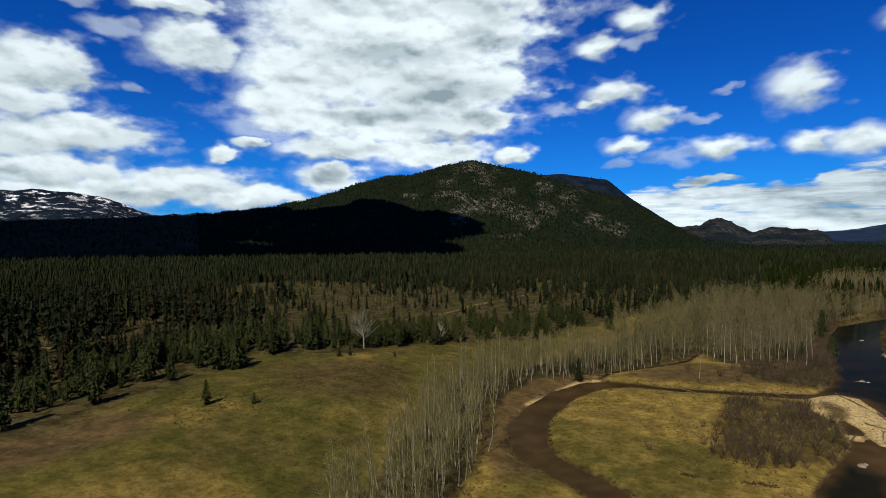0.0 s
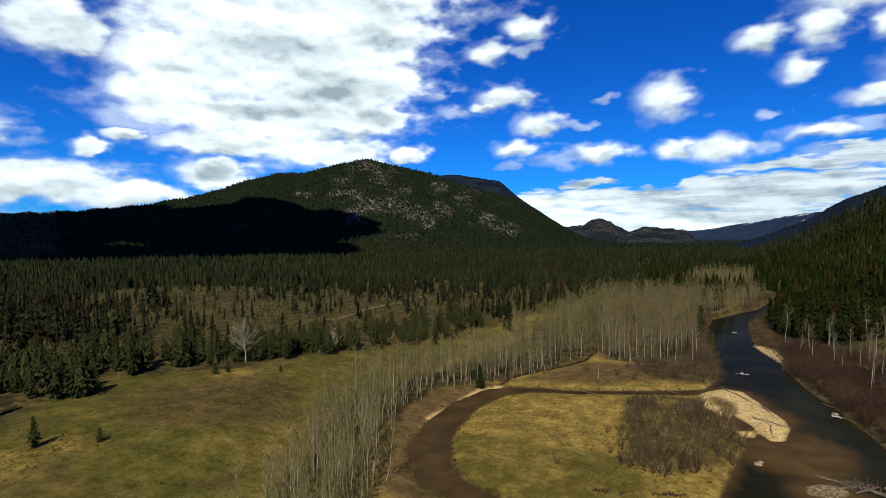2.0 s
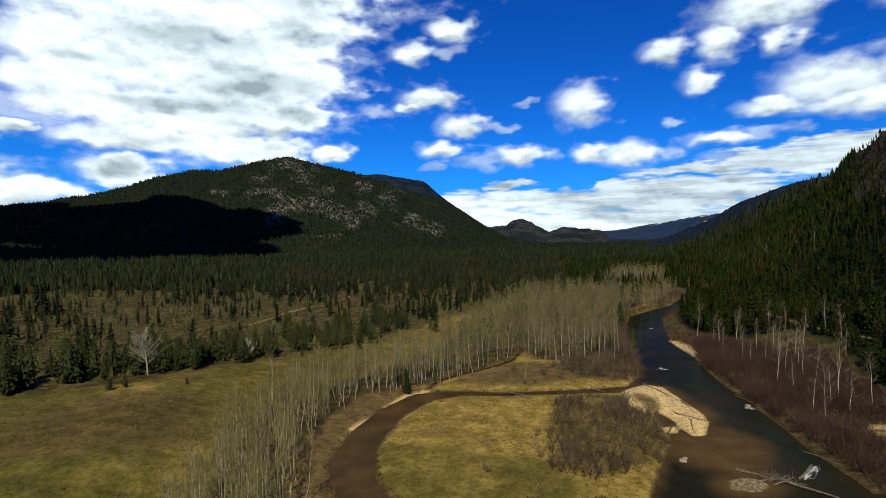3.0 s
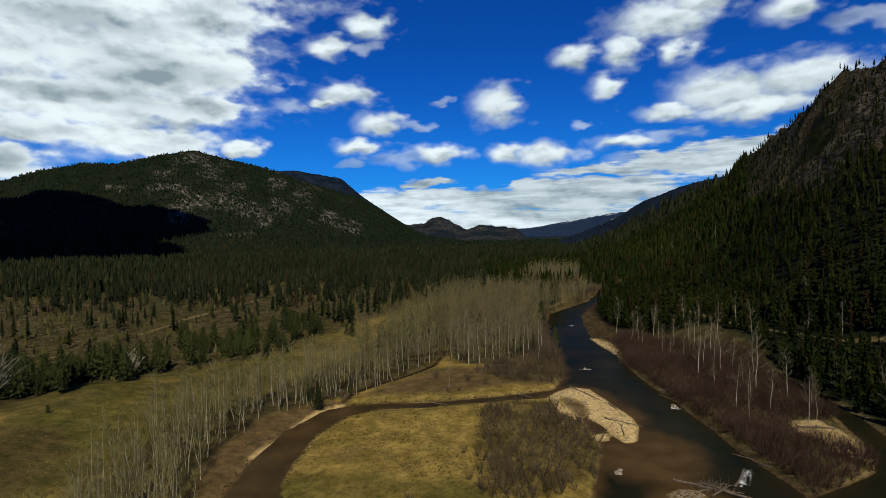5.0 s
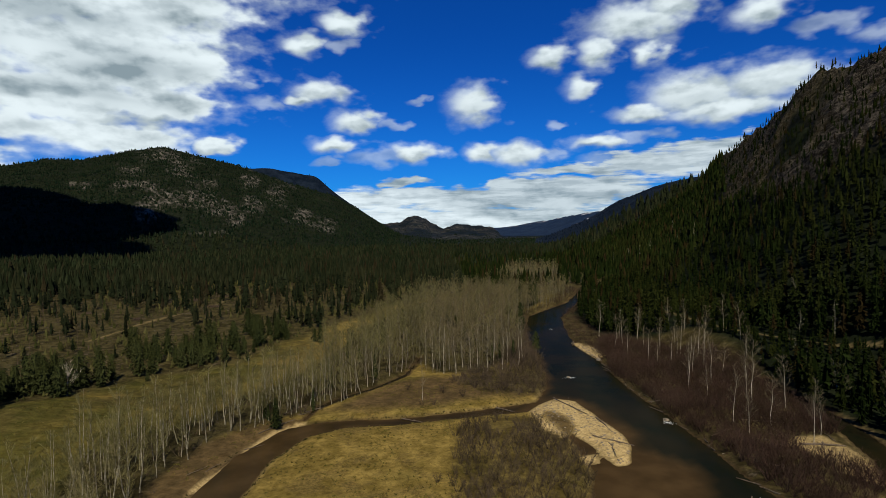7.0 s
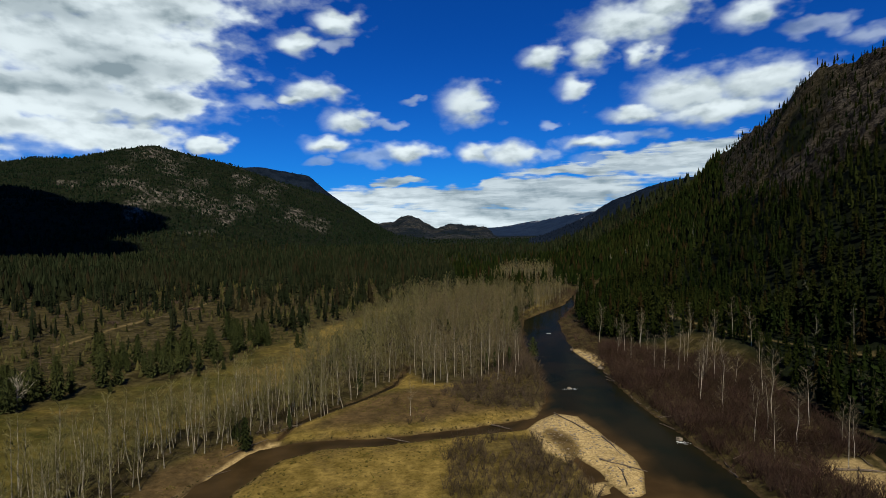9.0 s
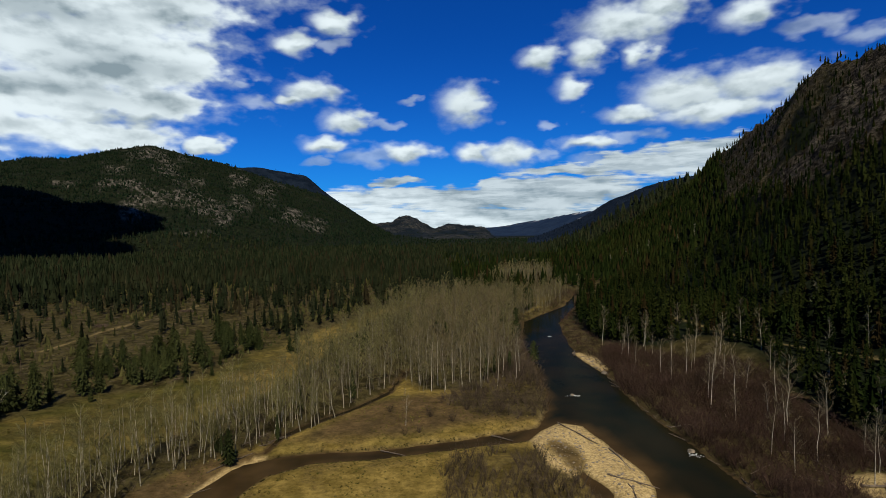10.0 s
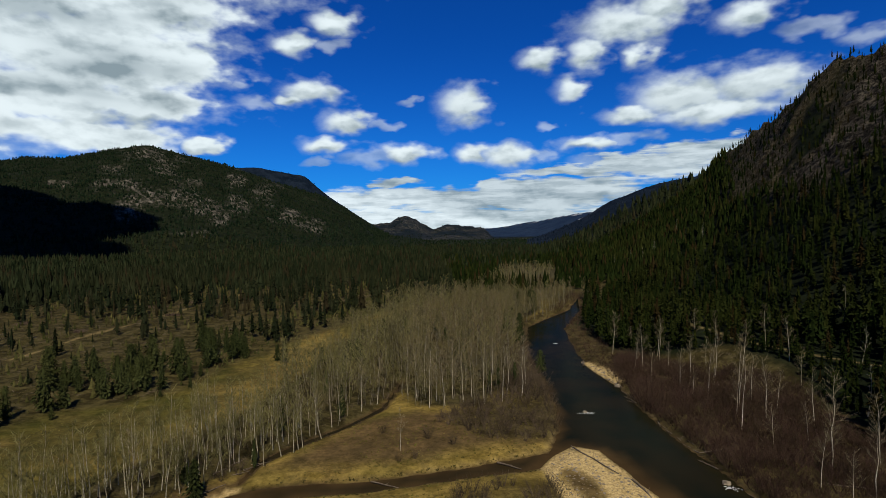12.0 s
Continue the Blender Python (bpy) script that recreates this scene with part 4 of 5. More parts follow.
# western wood and its edge, in clumps: (x, y, radius)
CLUMPS = [(-108, 144, 7), (-112, 157, 8), (-103, 172, 7), (-95, 181, 3.5), (-99, 212, 5), (-79, 203, 4.5), (-71, 206, 3.5), (-67, 217, 3), (-58, 247, 3.5), (-52, 277, 5),
          (-128, 146, 9), (-120, 160, 8), (-138, 40, 6), (-141, 56, 6), (-151, 68, 6), (-147, 84, 5), (-126, 88, 3), (-136, 112, 7), (-150, 120, 8)]
rng = np.random.default_rng(21)
x, y = sown(26000, -175, 20, 0, 420, rng)
e = beyond_edge(x, y)
thick = 1 + 2 * fbm(x, y, 30, 3, 101)
gap = 0.06 + 0.8 * step(-0.03, 0.06, fbm(x, y, 22, 2, 102))
chance = np.where((e > 7 * thick) & (e < 34), gap, 0.0)
chance = np.where((x < -118) & (y < 100) & (e > 2), 0.04 + 0.6 * step(0.0, 0.08, fbm(x, y, 24, 2, 103)) * step(2, 14, e), chance)
chance = np.where(y > 128, np.where(y < 262, 0.10, 0.08) * chance, chance)
chance = np.where((x > -150) & (y < 128), 0.55 * chance, chance)
for a, b, q in CLUMPS:
    chance = np.where((x - a) ** 2 + (y - b) ** 2 < (q * (1 + 1.2 * fbm(x, y, 7, 2, 104))) ** 2, 0.95, chance)
chance = np.where((x + 111) ** 2 + (y - 130) ** 2 < 60, 0.0, chance)
keep = (rng.uniform(size=len(x)) < chance) & (area(x, y, ASPENS) > 3)
x, y = x[keep], y[keep]
k = spaced(x, y, 3.3)
x, y = x[k], y[k]
near = (x > -152) & (y < 262)
order = np.argsort(beyond_edge(x, y) + 0.05 * y)
things = [i for i in order if near[i]][:270]
rest = np.setdiff1d(np.arange(len(x)), things)
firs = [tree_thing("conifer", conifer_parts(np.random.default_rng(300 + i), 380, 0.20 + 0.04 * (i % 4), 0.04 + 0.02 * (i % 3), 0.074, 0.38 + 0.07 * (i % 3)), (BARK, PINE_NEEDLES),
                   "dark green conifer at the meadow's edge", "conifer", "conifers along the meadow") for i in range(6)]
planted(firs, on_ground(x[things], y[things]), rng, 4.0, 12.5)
WOODS = [(x[rest], y[rest], 6.0, 12.5)]

# scattered young firs on the open meadow and among the aspens
lone = [(-83, 182, 3.6), (-61, 209, 3.6), (-66, 201, 2.6), (-95, 64.5, 3.0), (-103.5, 57.5, 6.2), (-89.8, 198, 4.2), (-72, 205, 3.0), (-90.5, 122, 2.2), (-106, 118, 4.2), (-109, 116, 3.4), (-33, 139.5, 7.5), (-36, 144, 4.5), (-27, 153, 6.0),
        (-40, 236, 8.0), (-43, 239, 6.0), (-18, 222, 8.0), (47, 262, 12.0), (44, 250, 10.0), (58, 322, 14.0), (66, 330, 13.0), (44.5, 217, 8.0), (33, 200, 7.0), (-25, 205, 7.0), (-20, 198, 6.5), (70, 338, 12.0)]
g = np.random.default_rng(23)
for i in range(420):
    a, b = g.uniform(-60, 60), g.uniform(90, 350)
    if len(lone) < 62 and area(np.array([a]), np.array([b]), ASPENS)[0] < -1 and waters(np.array([a]), np.array([b]))[0] > 2:
        lone.append((a, b, g.uniform(3.5, 8.5)))
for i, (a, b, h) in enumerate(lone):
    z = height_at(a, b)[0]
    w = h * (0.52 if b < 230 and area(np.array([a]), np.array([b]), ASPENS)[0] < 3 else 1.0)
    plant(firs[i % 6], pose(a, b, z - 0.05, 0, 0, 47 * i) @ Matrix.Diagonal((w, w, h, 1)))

# behind the edge: tall wood to the west, thinning into the cut-over land
x, y = sown(21000, -660, 20, 20, 640, rng)
e, bear, r = beyond_edge(x, y), np.degrees(np.arctan2(x, y + 33)), np.hypot(x, y + 33)
tall_wood = np.maximum(step(-47, -56, bear + 30 * fbm(x, y, 70, 3, 112)) * step(120, 190, r), step(470, 590, r + 140 * fbm(x, y, 90, 3, 113)))
open_land = 0.025 + 0.17 * step(0.06, 0.14, fbm(x, y, 40, 3, 111))
keep = (e > 30) & (r < 660) & (rng.uniform(size=len(x)) < np.maximum(open_land, 0.62 * tall_wood * np.where(r < 260, 0.42, 1.0) * (0.12 + 0.88 * np.maximum(step(-0.06, 0.05, fbm(x, y, 34, 3, 114)), step(260, 340, r))))) & (seg_dist(x, y, TRACK)[0] > 4)
x, y, tall_wood = x[keep], y[keep], tall_wood[keep]
k = spaced(x, y, 2.6)
x, y, tall_wood = x[k], y[k], tall_wood[k] > 0.5
WOODS.append((x[tall_wood], y[tall_wood], 9.0, 18.0))
WOODS.append((x[~tall_wood], y[~tall_wood], 3.0, 11.0))
# eastern wood up the slope
x, y = sown(58000, 70, 620, -40, 900, rng)
e = east_wood(x, y)
_, _, _, hh, sl, nm = relief(x, y)
crag = (nm == 5) * step(0.50, 0.64, sl + 0.35 * fbm(x, y, 120, 5, 61)) * step(27, 33, np.degrees(np.arctan2(x, y)))
bench = x - np.interp(y, [q[1] for q in HILL_ROAD[::-1]], [q[0] for q in HILL_ROAD[::-1]])
clear = (bench > -2.5) & (bench < 1.5) & (y < 219) & (y > 150)
keep = (e > 0) & (np.hypot(x, y) < 760) & ~clear & (seg_dist(x, y, HILL_ROAD)[0] > 1.8) & (rng.uniform(size=len(x)) < (0.85 - 0.22 * crag)) & (channel(x, y, RIVER) > np.where((y > 335) & (y < 458), 0.3, 5)) & (sl < 1.0)
x, y = x[keep], y[keep]
k = spaced(x, y, 2.7)
k = k[(y[k] > 90) | (rng.uniform(size=len(k)) < 0.2)]
low_ = (bench[keep][k] > -22) & (bench[keep][k] < -3) & (y[k] < 222)
foot = (east_wood(x[k], y[k]) < 45) & ~low_
high = ~foot & ~low_ & (crag[keep][k] > 0.3)
slope_ = ~foot & ~high & ~low_
WOODS.append((x[k][low_], y[k][low_], 4.5, 8.0))
WOODS.append((x[k][foot], y[k][foot], 7.0, 13.5))
WOODS.append((x[k][slope_], y[k][slope_], 5.5, 10.5))
WOODS.append((x[k][high], y[k][high], 2.5, 6.5))
# young growth on the bank below the hill road
x, y = sown(2600, 98, 170, 100, 222, rng)
bench = x - np.interp(y, [q[1] for q in HILL_ROAD[::-1]], [q[0] for q in HILL_ROAD[::-1]])
keep = (bench > -26) & (bench < -2.5) & (east_wood(x, y) > 0)
x, y = x[keep], y[keep]
k = spaced(x, y, 1.9)
WOODS.append((x[k], y[k], 2.0, 5.5))
# valley floor up the river
x, y = sown(9000, -260, 330, 340, 800, rng)
keep = (channel(x, y, RIVER) > 0.5) & (area(x, y, ASPENS) > 4) & (area(x, y, UPPER_GROVE) > 1) & (area(x, y, FAR_GROVE) > 1) & (beyond_edge(x, y) < 400) & (east_wood(x, y) < 0) & (rng.uniform(size=len(x)) < 0.25 + 0.5 * step(420, 560, y))
x, y = x[keep], y[keep]
WOODS.append((x, y, 8.0, 15.0))
mid_forms = [wood_conifer(np.random.default_rng(400 + i), 32, 0.17 + 0.03 * i, 0.12, 0.145) for i in range(3)]
wx, wy = np.concatenate([q[0] for q in WOODS]), np.concatenate([q[1] for q in WOODS])
wh = np.concatenate([rng.uniform(q[2], q[3], len(q[0])) for q in WOODS])
pick = rng.integers(3, size=len(wx))
rr = np.hypot(wx, wy - 20)
pick = np.where((rr > 430) & ~((wx > 200) & (wh < 6.6)), 3, pick)
pick = np.where(rr < 275, 4 + rng.integers(3, size=len(wx)), pick)
mid_forms.append(cone_tree(np.random.default_rng(9), 4, 6, 0.19))
mid_forms += [wood_conifer(np.random.default_rng(410 + i), 72, 0.16 + 0.035 * i, 0.08 + 0.05 * i, 0.112) for i in range(3)]
for i in range(7):
    for west in (True, False):
        s = (pick == i) & ((wx < 40) == west)
        P = on_ground(wx[s], wy[s])
        me = scatter("conifer_wood", mid_forms[i], P, wh[s] * rng.uniform(0.8, 1.2, s.sum()), wh[s], rng.uniform(0, 6.28, s.sum()), WEST_NEEDLES if west else NEEDLES, rng.uniform(size=s.sum()))
        tagged(new("conifer_wood", me), "brown and green conifers on the valley floor" if west else "dense dark green conifer wood on the slope", "forest", kind="stuff")

# far forest
q = np.sqrt(rng.uniform(600 ** 2, 1500 ** 2, 23000))
a = np.radians(rng.uniform(-74, 52, 23000))
x, y = q * np.sin(a), q * np.cos(a)
_, _, _, _, sl, nm = relief(x, y)
keep = (rng.uniform(size=len(x)) < np.clip(900 / q, 0, 1) * 0.75) & (channel(x, y, RIVER) > 6) & (sl < 1) & ~((nm == 5) & (q < 760))
P = on_ground(x[keep], y[keep])
n = len(P)
h = rng.uniform(6.5, 17, n)
me = scatter("far_forest", cone_tree(np.random.default_rng(8), 3, 5, 0.24), P, h, h, rng.uniform(0, 6.28, n), FAR_NEEDLES, rng.uniform(size=n))
tagged(new("far_forest", me), "unbroken dark conifer forest across the valley", "forest", kind="stuff")

# forest on the mountains
n = 60000
q = np.sqrt(rng.uniform(1450 ** 2, 4300 ** 2, n))
a = np.radians(rng.uniform(-72, 36, n))
q[:34000] = np.sqrt(rng.uniform(1450 ** 2, 3280 ** 2, 34000))
a[:34000] = np.radians(rng.uniform(-52, -2, 34000))
x, y = q * np.sin(a), q * np.cos(a)
_, _, _, _, sl, nm = relief(x, y)
patch = fbm(x, y, 120, 5, 61)
open_ = (nm == 0) * outcrop(x, y, height_at(x, y))
keep = (sl < 1) & (nm != 3) & (rng.uniform(size=n) < (1 - 0.55 * open_) * (0.72 + 1.3 * fbm(x, y, 70, 3, 66)) * np.where(np.isin(nm, (1, 3, 4, 6)), 0.8, 1.0) * np.clip(2600 / q, 0, 1) * 0.8)
x, y, nm = x[keep], y[keep], nm[keep]
# ridges whose trees take the haze-tinted needles
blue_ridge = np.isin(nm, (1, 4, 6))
for far, mat, label in ((False, MOUNTAIN_NEEDLES, "conifer forest on the rocky mountain"), (True, HAZED_NEEDLES, "conifer forest on the far ridges, tinted haze blue")):
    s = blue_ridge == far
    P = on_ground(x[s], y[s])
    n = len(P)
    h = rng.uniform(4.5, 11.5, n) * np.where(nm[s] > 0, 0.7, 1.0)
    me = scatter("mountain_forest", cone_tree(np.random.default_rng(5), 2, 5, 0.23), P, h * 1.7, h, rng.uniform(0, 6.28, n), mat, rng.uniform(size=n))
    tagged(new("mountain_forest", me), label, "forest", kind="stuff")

# aspen grove along the stream and the river
x, y = sown(16000, -70, 90, 25, 390, rng)
d = area(x, y, ASPENS)
keep = (d + 5 * fbm(x, y, 12, 2, 131) < 1.0) & (waters(x, y) > 0.5) & (rng.uniform(size=len(x)) < 0.75 - 0.45 * (y > 170) * step(-0.02, 0.1, fbm(x, y, 15, 2, 132)))
x, y = x[keep], y[keep]
k = spaced(x, y, 1.6)
x, y = x[k], y[k]
near = np.argsort(y)
things, rest = near[:300], rng.permutation(near[300:])[:1450]
aspens = [tree_thing("aspen", bare_parts(np.random.default_rng(500 + i), 12.0, 19, 21, 0.22, 0.20, 0.0084, 1.35, 0.019), (ASPEN_BARK, TWIGS),
                     "slender leafless aspen with pale bark and olive twigs", "aspen", "aspens beside the stream") for i in range(6)]
planted(aspens, on_ground(x[things], y[things]), rng, 9.0, 14.0, 12.0, 2.5)
for i in range(3):
    s = rest[i::3]
    tr, cr = bare_parts(np.random.default_rng(520 + i), 12.0, 13, 12, 0.26, 0.22, 0.0058, 1.15, 0.034)
    P = on_ground(x[s], y[s])
    f = rng.uniform(0.52, 1.16, len(s)) * (1 + 0.12 * (y[s] > 175)) * (1 + 1.0 * fbm(x[s], y[s], 16, 2, 130))
    f *= np.where(y[s] > 150, np.interp(x[s], [-50, -22, 8], [0.68, 0.86, 1.0]), 1.0)
    spin, tint = rng.uniform(0, 6.28, len(s)), rng.uniform(size=len(s)) * 0.55 + 0.42 * step(-8, 14, x[s])
    me = scatter("aspen_grove", cr, P, f, f, spin, TWIGS, tint)
    tagged(new("aspen_grove", me), "hazy leafless twigs of the aspen grove", "aspen grove", kind="stuff")
    me = scatter("aspen_trunks", tr, P, f, f, spin, GROVE_BARK, tint)
    tagged(new("aspen_trunks", me), "pale slender trunks of the aspen grove", "aspen grove", kind="stuff")

# bare groves farther up the river
x, y = sown(5200, 40, 165, 280, 645, rng)
inside = np.minimum(area(x, y, UPPER_GROVE), area(x, y, FAR_GROVE) + 2)
keep = (inside + 26 * fbm(x, y, 24, 3, 135) < 0) & (waters(x, y) > 2)
x, y = x[keep], y[keep]
k = spaced(x, y, 3.2)
P = on_ground(x[k], y[k])
n = len(P)
tr, cr = bare_parts(np.random.default_rng(530), 12.0, 11, 6, 0.24, 0.24, 0.0075, 1.2, 0.06)
f = rng.uniform(0.6, 1.15, n)
spin, tint = rng.uniform(0, 6.28, n), rng.uniform(0.3, 1.0, n)
tagged(new("upper_grove", scatter("upper_grove", cr, P, f, f, spin, TWIGS, tint)), "hazy leafless trees up the river", "aspen grove", kind="stuff")
tagged(new("upper_grove_trunks", scatter("upper_grove_trunks", tr, P, f, f, spin, GROVE_BARK, tint)), "pale trunks of the grove up the river", "aspen grove", kind="stuff")

# tall cottonwoods on the far bank, the lone aspen, and the old white tree at the wood's edge
cotton = [tree_thing("cottonwood", bare_parts(np.random.default_rng(600 + i), 14.0, 22, 14, 0.22, 0.34, 0.0066, 1.1, 0.018), (WHITE_BARK, PALE_TWIGS),
                     "tall leafless cottonwood with whitish bark among red willows", "cottonwood", "cottonwoods on the bank") for i in range(4)]
x, y = sown(900, 66, 112, 112, 262, rng)
inside = area(x, y, RED_BANK)
keep = ((inside < -4) & (x > 70) | (inside > 0) & (inside < 14) & (x > 74)) & (waters(x, y) > 2) & (rng.uniform(size=len(x)) < 0.5)
x, y = x[keep], y[keep]
k = spaced(x, y, 6.0)[:46]
planted(cotton, on_ground(x[k], y[k]), rng, 8.5, 15.5, 14.0, 2.5)
plant(cotton[1], pose(84.6, 146, height_at(84.6, 146)[0], 0, 0, 70) @ Matrix.Scale(1.18, 4))
plant(cotton[0], pose(1.1, 156, height_at(1.1, 156)[0], 0, 2, 200) @ Matrix.Scale(0.62, 4))
for a, b, s in ((8, 183, 1.1), (12, 184, 1.0), (22, 184, 1.15), (27, 186, 1.05), (33, 190, 1.1), (5, 189, 1.05), (17, 186, 0.95), (10, 188, 1.05), (14.5, 190, 1.1), (19.5, 191, 1.0), (25, 192, 1.1), (30, 195, 1.0),
                (36, 199, 1.05), (2.5, 195, 1.0), (7, 197, 1.1), (-24, 164, 0.85), (-18, 169, 0.95), (-13.5, 176, 0.9), (-9, 183, 1.0), (-5.5, 189, 0.95), (-31, 153.5, 0.85), (-37, 147, 0.8), (-43, 139, 0.85), (-21, 168, 0.8), (-15, 173, 0.9)):
    tree = plant(cotton[int(a) % 4], pose(a, b, height_at(a, b)[0], 0, 0, 31 * a) @ Matrix.Scale(s, 4))
    tagged(tree, "tall white-trunked leafless tree at the grove's edge", "cottonwood", "white trunks at the grove's edge")
old = tree_thing("old_cottonwood", bare_parts(np.random.default_rng(640), 13.0, 52, 18, 0.46, 0.26, 0.016, 1.05, 0.024, 0.95), (WHITE_BARK, ASPEN_BARK),
                 "broad old leafless tree with bleached white limbs", "cottonwood")
old.matrix_basis = pose(-113, 136, height_at(-113, 136)[0])
stub = tree_thing("bare_tree", bare_parts(np.random.default_rng(641), 9.0, 26, 6, 0.42, 0.2, 0.017, 1.3, 0.03, 0.8), (WHITE_BARK, WHITE_BARK),
                  "small bleached leafless tree before dark conifers", "bare tree")
stub.matrix_basis = pose(-95, 163, height_at(-95, 163)[0])

# willow thickets
def thicket(name, poly, n, gap, form, mat, lo, hi, label, seed, ragged=9):
    g = np.random.default_rng(seed)
    px, py = [q[0] for q in poly], [q[1] for q in poly]
    x, y = sown(n, min(px) - 3, max(px) + 3, min(py) - 3, max(py) + 3, g)
    d = area(x, y, poly) + ragged * fbm(x, y, 14, 3, seed)
    keep = (d < 0) & (waters(x, y) > 0.3) & (fbm(x, y, 6, 2, seed + 2) > (-0.24 if ragged < 5 else -0.13))
    if name != "bar_scrub":
        keep &= area(x, y, SANDBAR) > 0.5
    keep &= (area(x, y, SIDE_BAR) > 0) | (y < 109)
    x, y = x[keep], y[keep]
    k = spaced(x, y, gap)
    P = on_ground(x[k], y[k])
    m = len(P)
    s = g.uniform(lo, hi, m) * (1 + 0.8 * fbm(x[k], y[k], 18, 2, seed + 1))
    me = scatter(name, form, P, s * g.uniform(0.8, 1.2, m), s, g.uniform(0, 6.28, m), mat, g.uniform(size=m), 0.05)
    tagged(new(name, me), label, "thicket", kind="stuff")


bush = shrub_form(np.random.default_rng(31), 11, 3, 2.7, 0.5, 0.036)
sprig = shrub_form(np.random.default_rng(33), 8, 2, 2.4, 0.6, 0.04)
tussock = shrub_form(np.random.default_rng(35), 5, 1, 2.2, 0.7, 0.07)
thicket("red_willow_thicket", RED_BANK, 22000, 0.98, bush, RED_TWIGS, 0.75, 1.35, "reddish-brown leafless willow thicket on the river bank", 41, 4)
willow = shrub_form(np.random.default_rng(37), 18, 4, 2.7, 0.42, 0.022)
thicket("willow_thicket", WILLOWS, 5600, 1.45, willow, GREY_TWIGS, 0.7, 1.4, "grey-brown leafless willow scrub on the grassy point", 42)
thicket("bank_thicket", BANK_WILLOWS, 9000, 1.35, bush, GREY_TWIGS, 0.8, 1.5, "brown leafless scrub along the river bank", 43, 4)
thicket("grove_scrub", [(q[0] + 1.5, q[1] - 1) for q in ASPENS], 5200, 1.7, sprig, GREY_TWIGS, 0.35, 0.95, "low brown scrub under the aspens", 44)

SHORE = [(q[0] + q[2] + 0.6, q[1]) for q in RIVER if 60 < q[1] < 260]
SHORE += [(a + 9.0, b) for a, b in reversed(SHORE)]
thicket("shore_thicket", SHORE, 5200, 1.15, sprig, RED_TWIGS, 0.45, 1.0, "reddish-brown leafless scrub at the water's edge", 45, 1)

for side, far in ((1, 11.0), (-1, -7.0)):
    line = [(q[0] + side * (q[2] + 0.6), q[1]) for q in RIVER if 205 < q[1] < 440]
    line += [(a + far, b) for a, b in reversed(line)]
    thicket("upper_shore_thicket", line, 6000, 1.5, sprig, RED_TWIGS, 0.5, 1.2, "brown leafless scrub on the upper river's banks", 46 + side, 1)

BAR_PATCH = [(29, 144), (33, 148.5), (36.6, 143), (35.6, 135), (32, 131), (29.5, 137)]
thicket("bar_scrub", BAR_PATCH, 420, 0.75, tussock, RED_TWIGS, 0.12, 0.40, "low brown scrub and debris on the gravel bar", 48, 2)

# single leafless shrubs on the point
shrub_mesh = mesh_of("shrub", *shrub_form(np.random.default_rng(77), 30, 7, 2.6, 0.42, 0.014), GREY_TWIGS, {"tint": np.full(30 * 8 * 4, 0.4)})
for a, b, s in ((-6, 88, 0.95), (4, 96, 0.9), (6.5, 92, 1.2), (3.5, 108, 0.8), (1, 151, 0.8), (4, 152, 0.7), (12, 158, 1.0), (-29, 149.5, 1.2), (-31, 146, 1.1), (16, 166, 1.2), (-3, 166, 0.9), (7, 162, 1.1), (24, 163, 1.2), (28, 168, 1.3), (31, 172, 1.1), (14, 176, 1.2), (22, 177, 1.0), (33, 165, 0.9), (20, 171, 1.3), (10, 172, 1.0)):
    ob = new("shrub", shrub_mesh)
    ob.matrix_basis = pose(a, b, height_at(a, b)[0], 0, 0, 53 * a) @ Matrix.Scale(s, 4)
    tagged(ob, "small leafless grey-brown shrub on dry grass", "shrub", "shrubs on the point")

# the cloud whose shade lies on the mountain's foot
def build_cloud():
    g = np.random.default_rng(90)
    pieces = []
    u = bmesh.new()
    bmesh.ops.create_icosphere(u, subdivisions=3, radius=1)
    V0 = np.array([v.co[:] for v in u.verts])
    F0 = np.array([[v.index for v in f.verts] for f in u.faces])
    u.free()
    for cx, cy, r, q in CLOUD_PUFFS:
        V = V0 * (1 + 0.35 * fbm(V0[:, 0] * 3 + cx, V0[:, 1] * 3 + V0[:, 2] * 2 + cy, 1.0, 3, 5))[:, None]
        pieces.append((V * (r, q, 70) + (cx, cy, 0), F0))
    V, F = joined(pieces)
    ob = new("cloud", mesh_of("cloud", V, F, VAPOUR, smooth=True))
    away = 1500 / math.tan(radians(SUN_EL))
    ob.location = (math.sin(radians(SUN_AZ)) * away, math.cos(radians(SUN_AZ)) * away, 1500)
    tagged(ob, "white cumulus cloud high above the forest", "cloud", kind="structure")


CLOUD_PUFFS = [(-1060, 960, 210, 160), (-900, 1180, 200, 170), (-720, 1180, 170, 130), (-960, 1080, 220, 180), (-1230, 920, 260, 220), (-1500, 700, 300, 260), (-788, 1463, 170, 150), (-953, 1548, 300, 260), (-1108, 1508, 400, 330), (-1485, 1615, 520, 420), (-1797, 1484, 650, 560), (-2049, 1164, 700, 620), (-2187, 811, 650, 560), (-2106, 1918, 350, 300), (-2468, 1575, 450, 420)]
build_cloud()



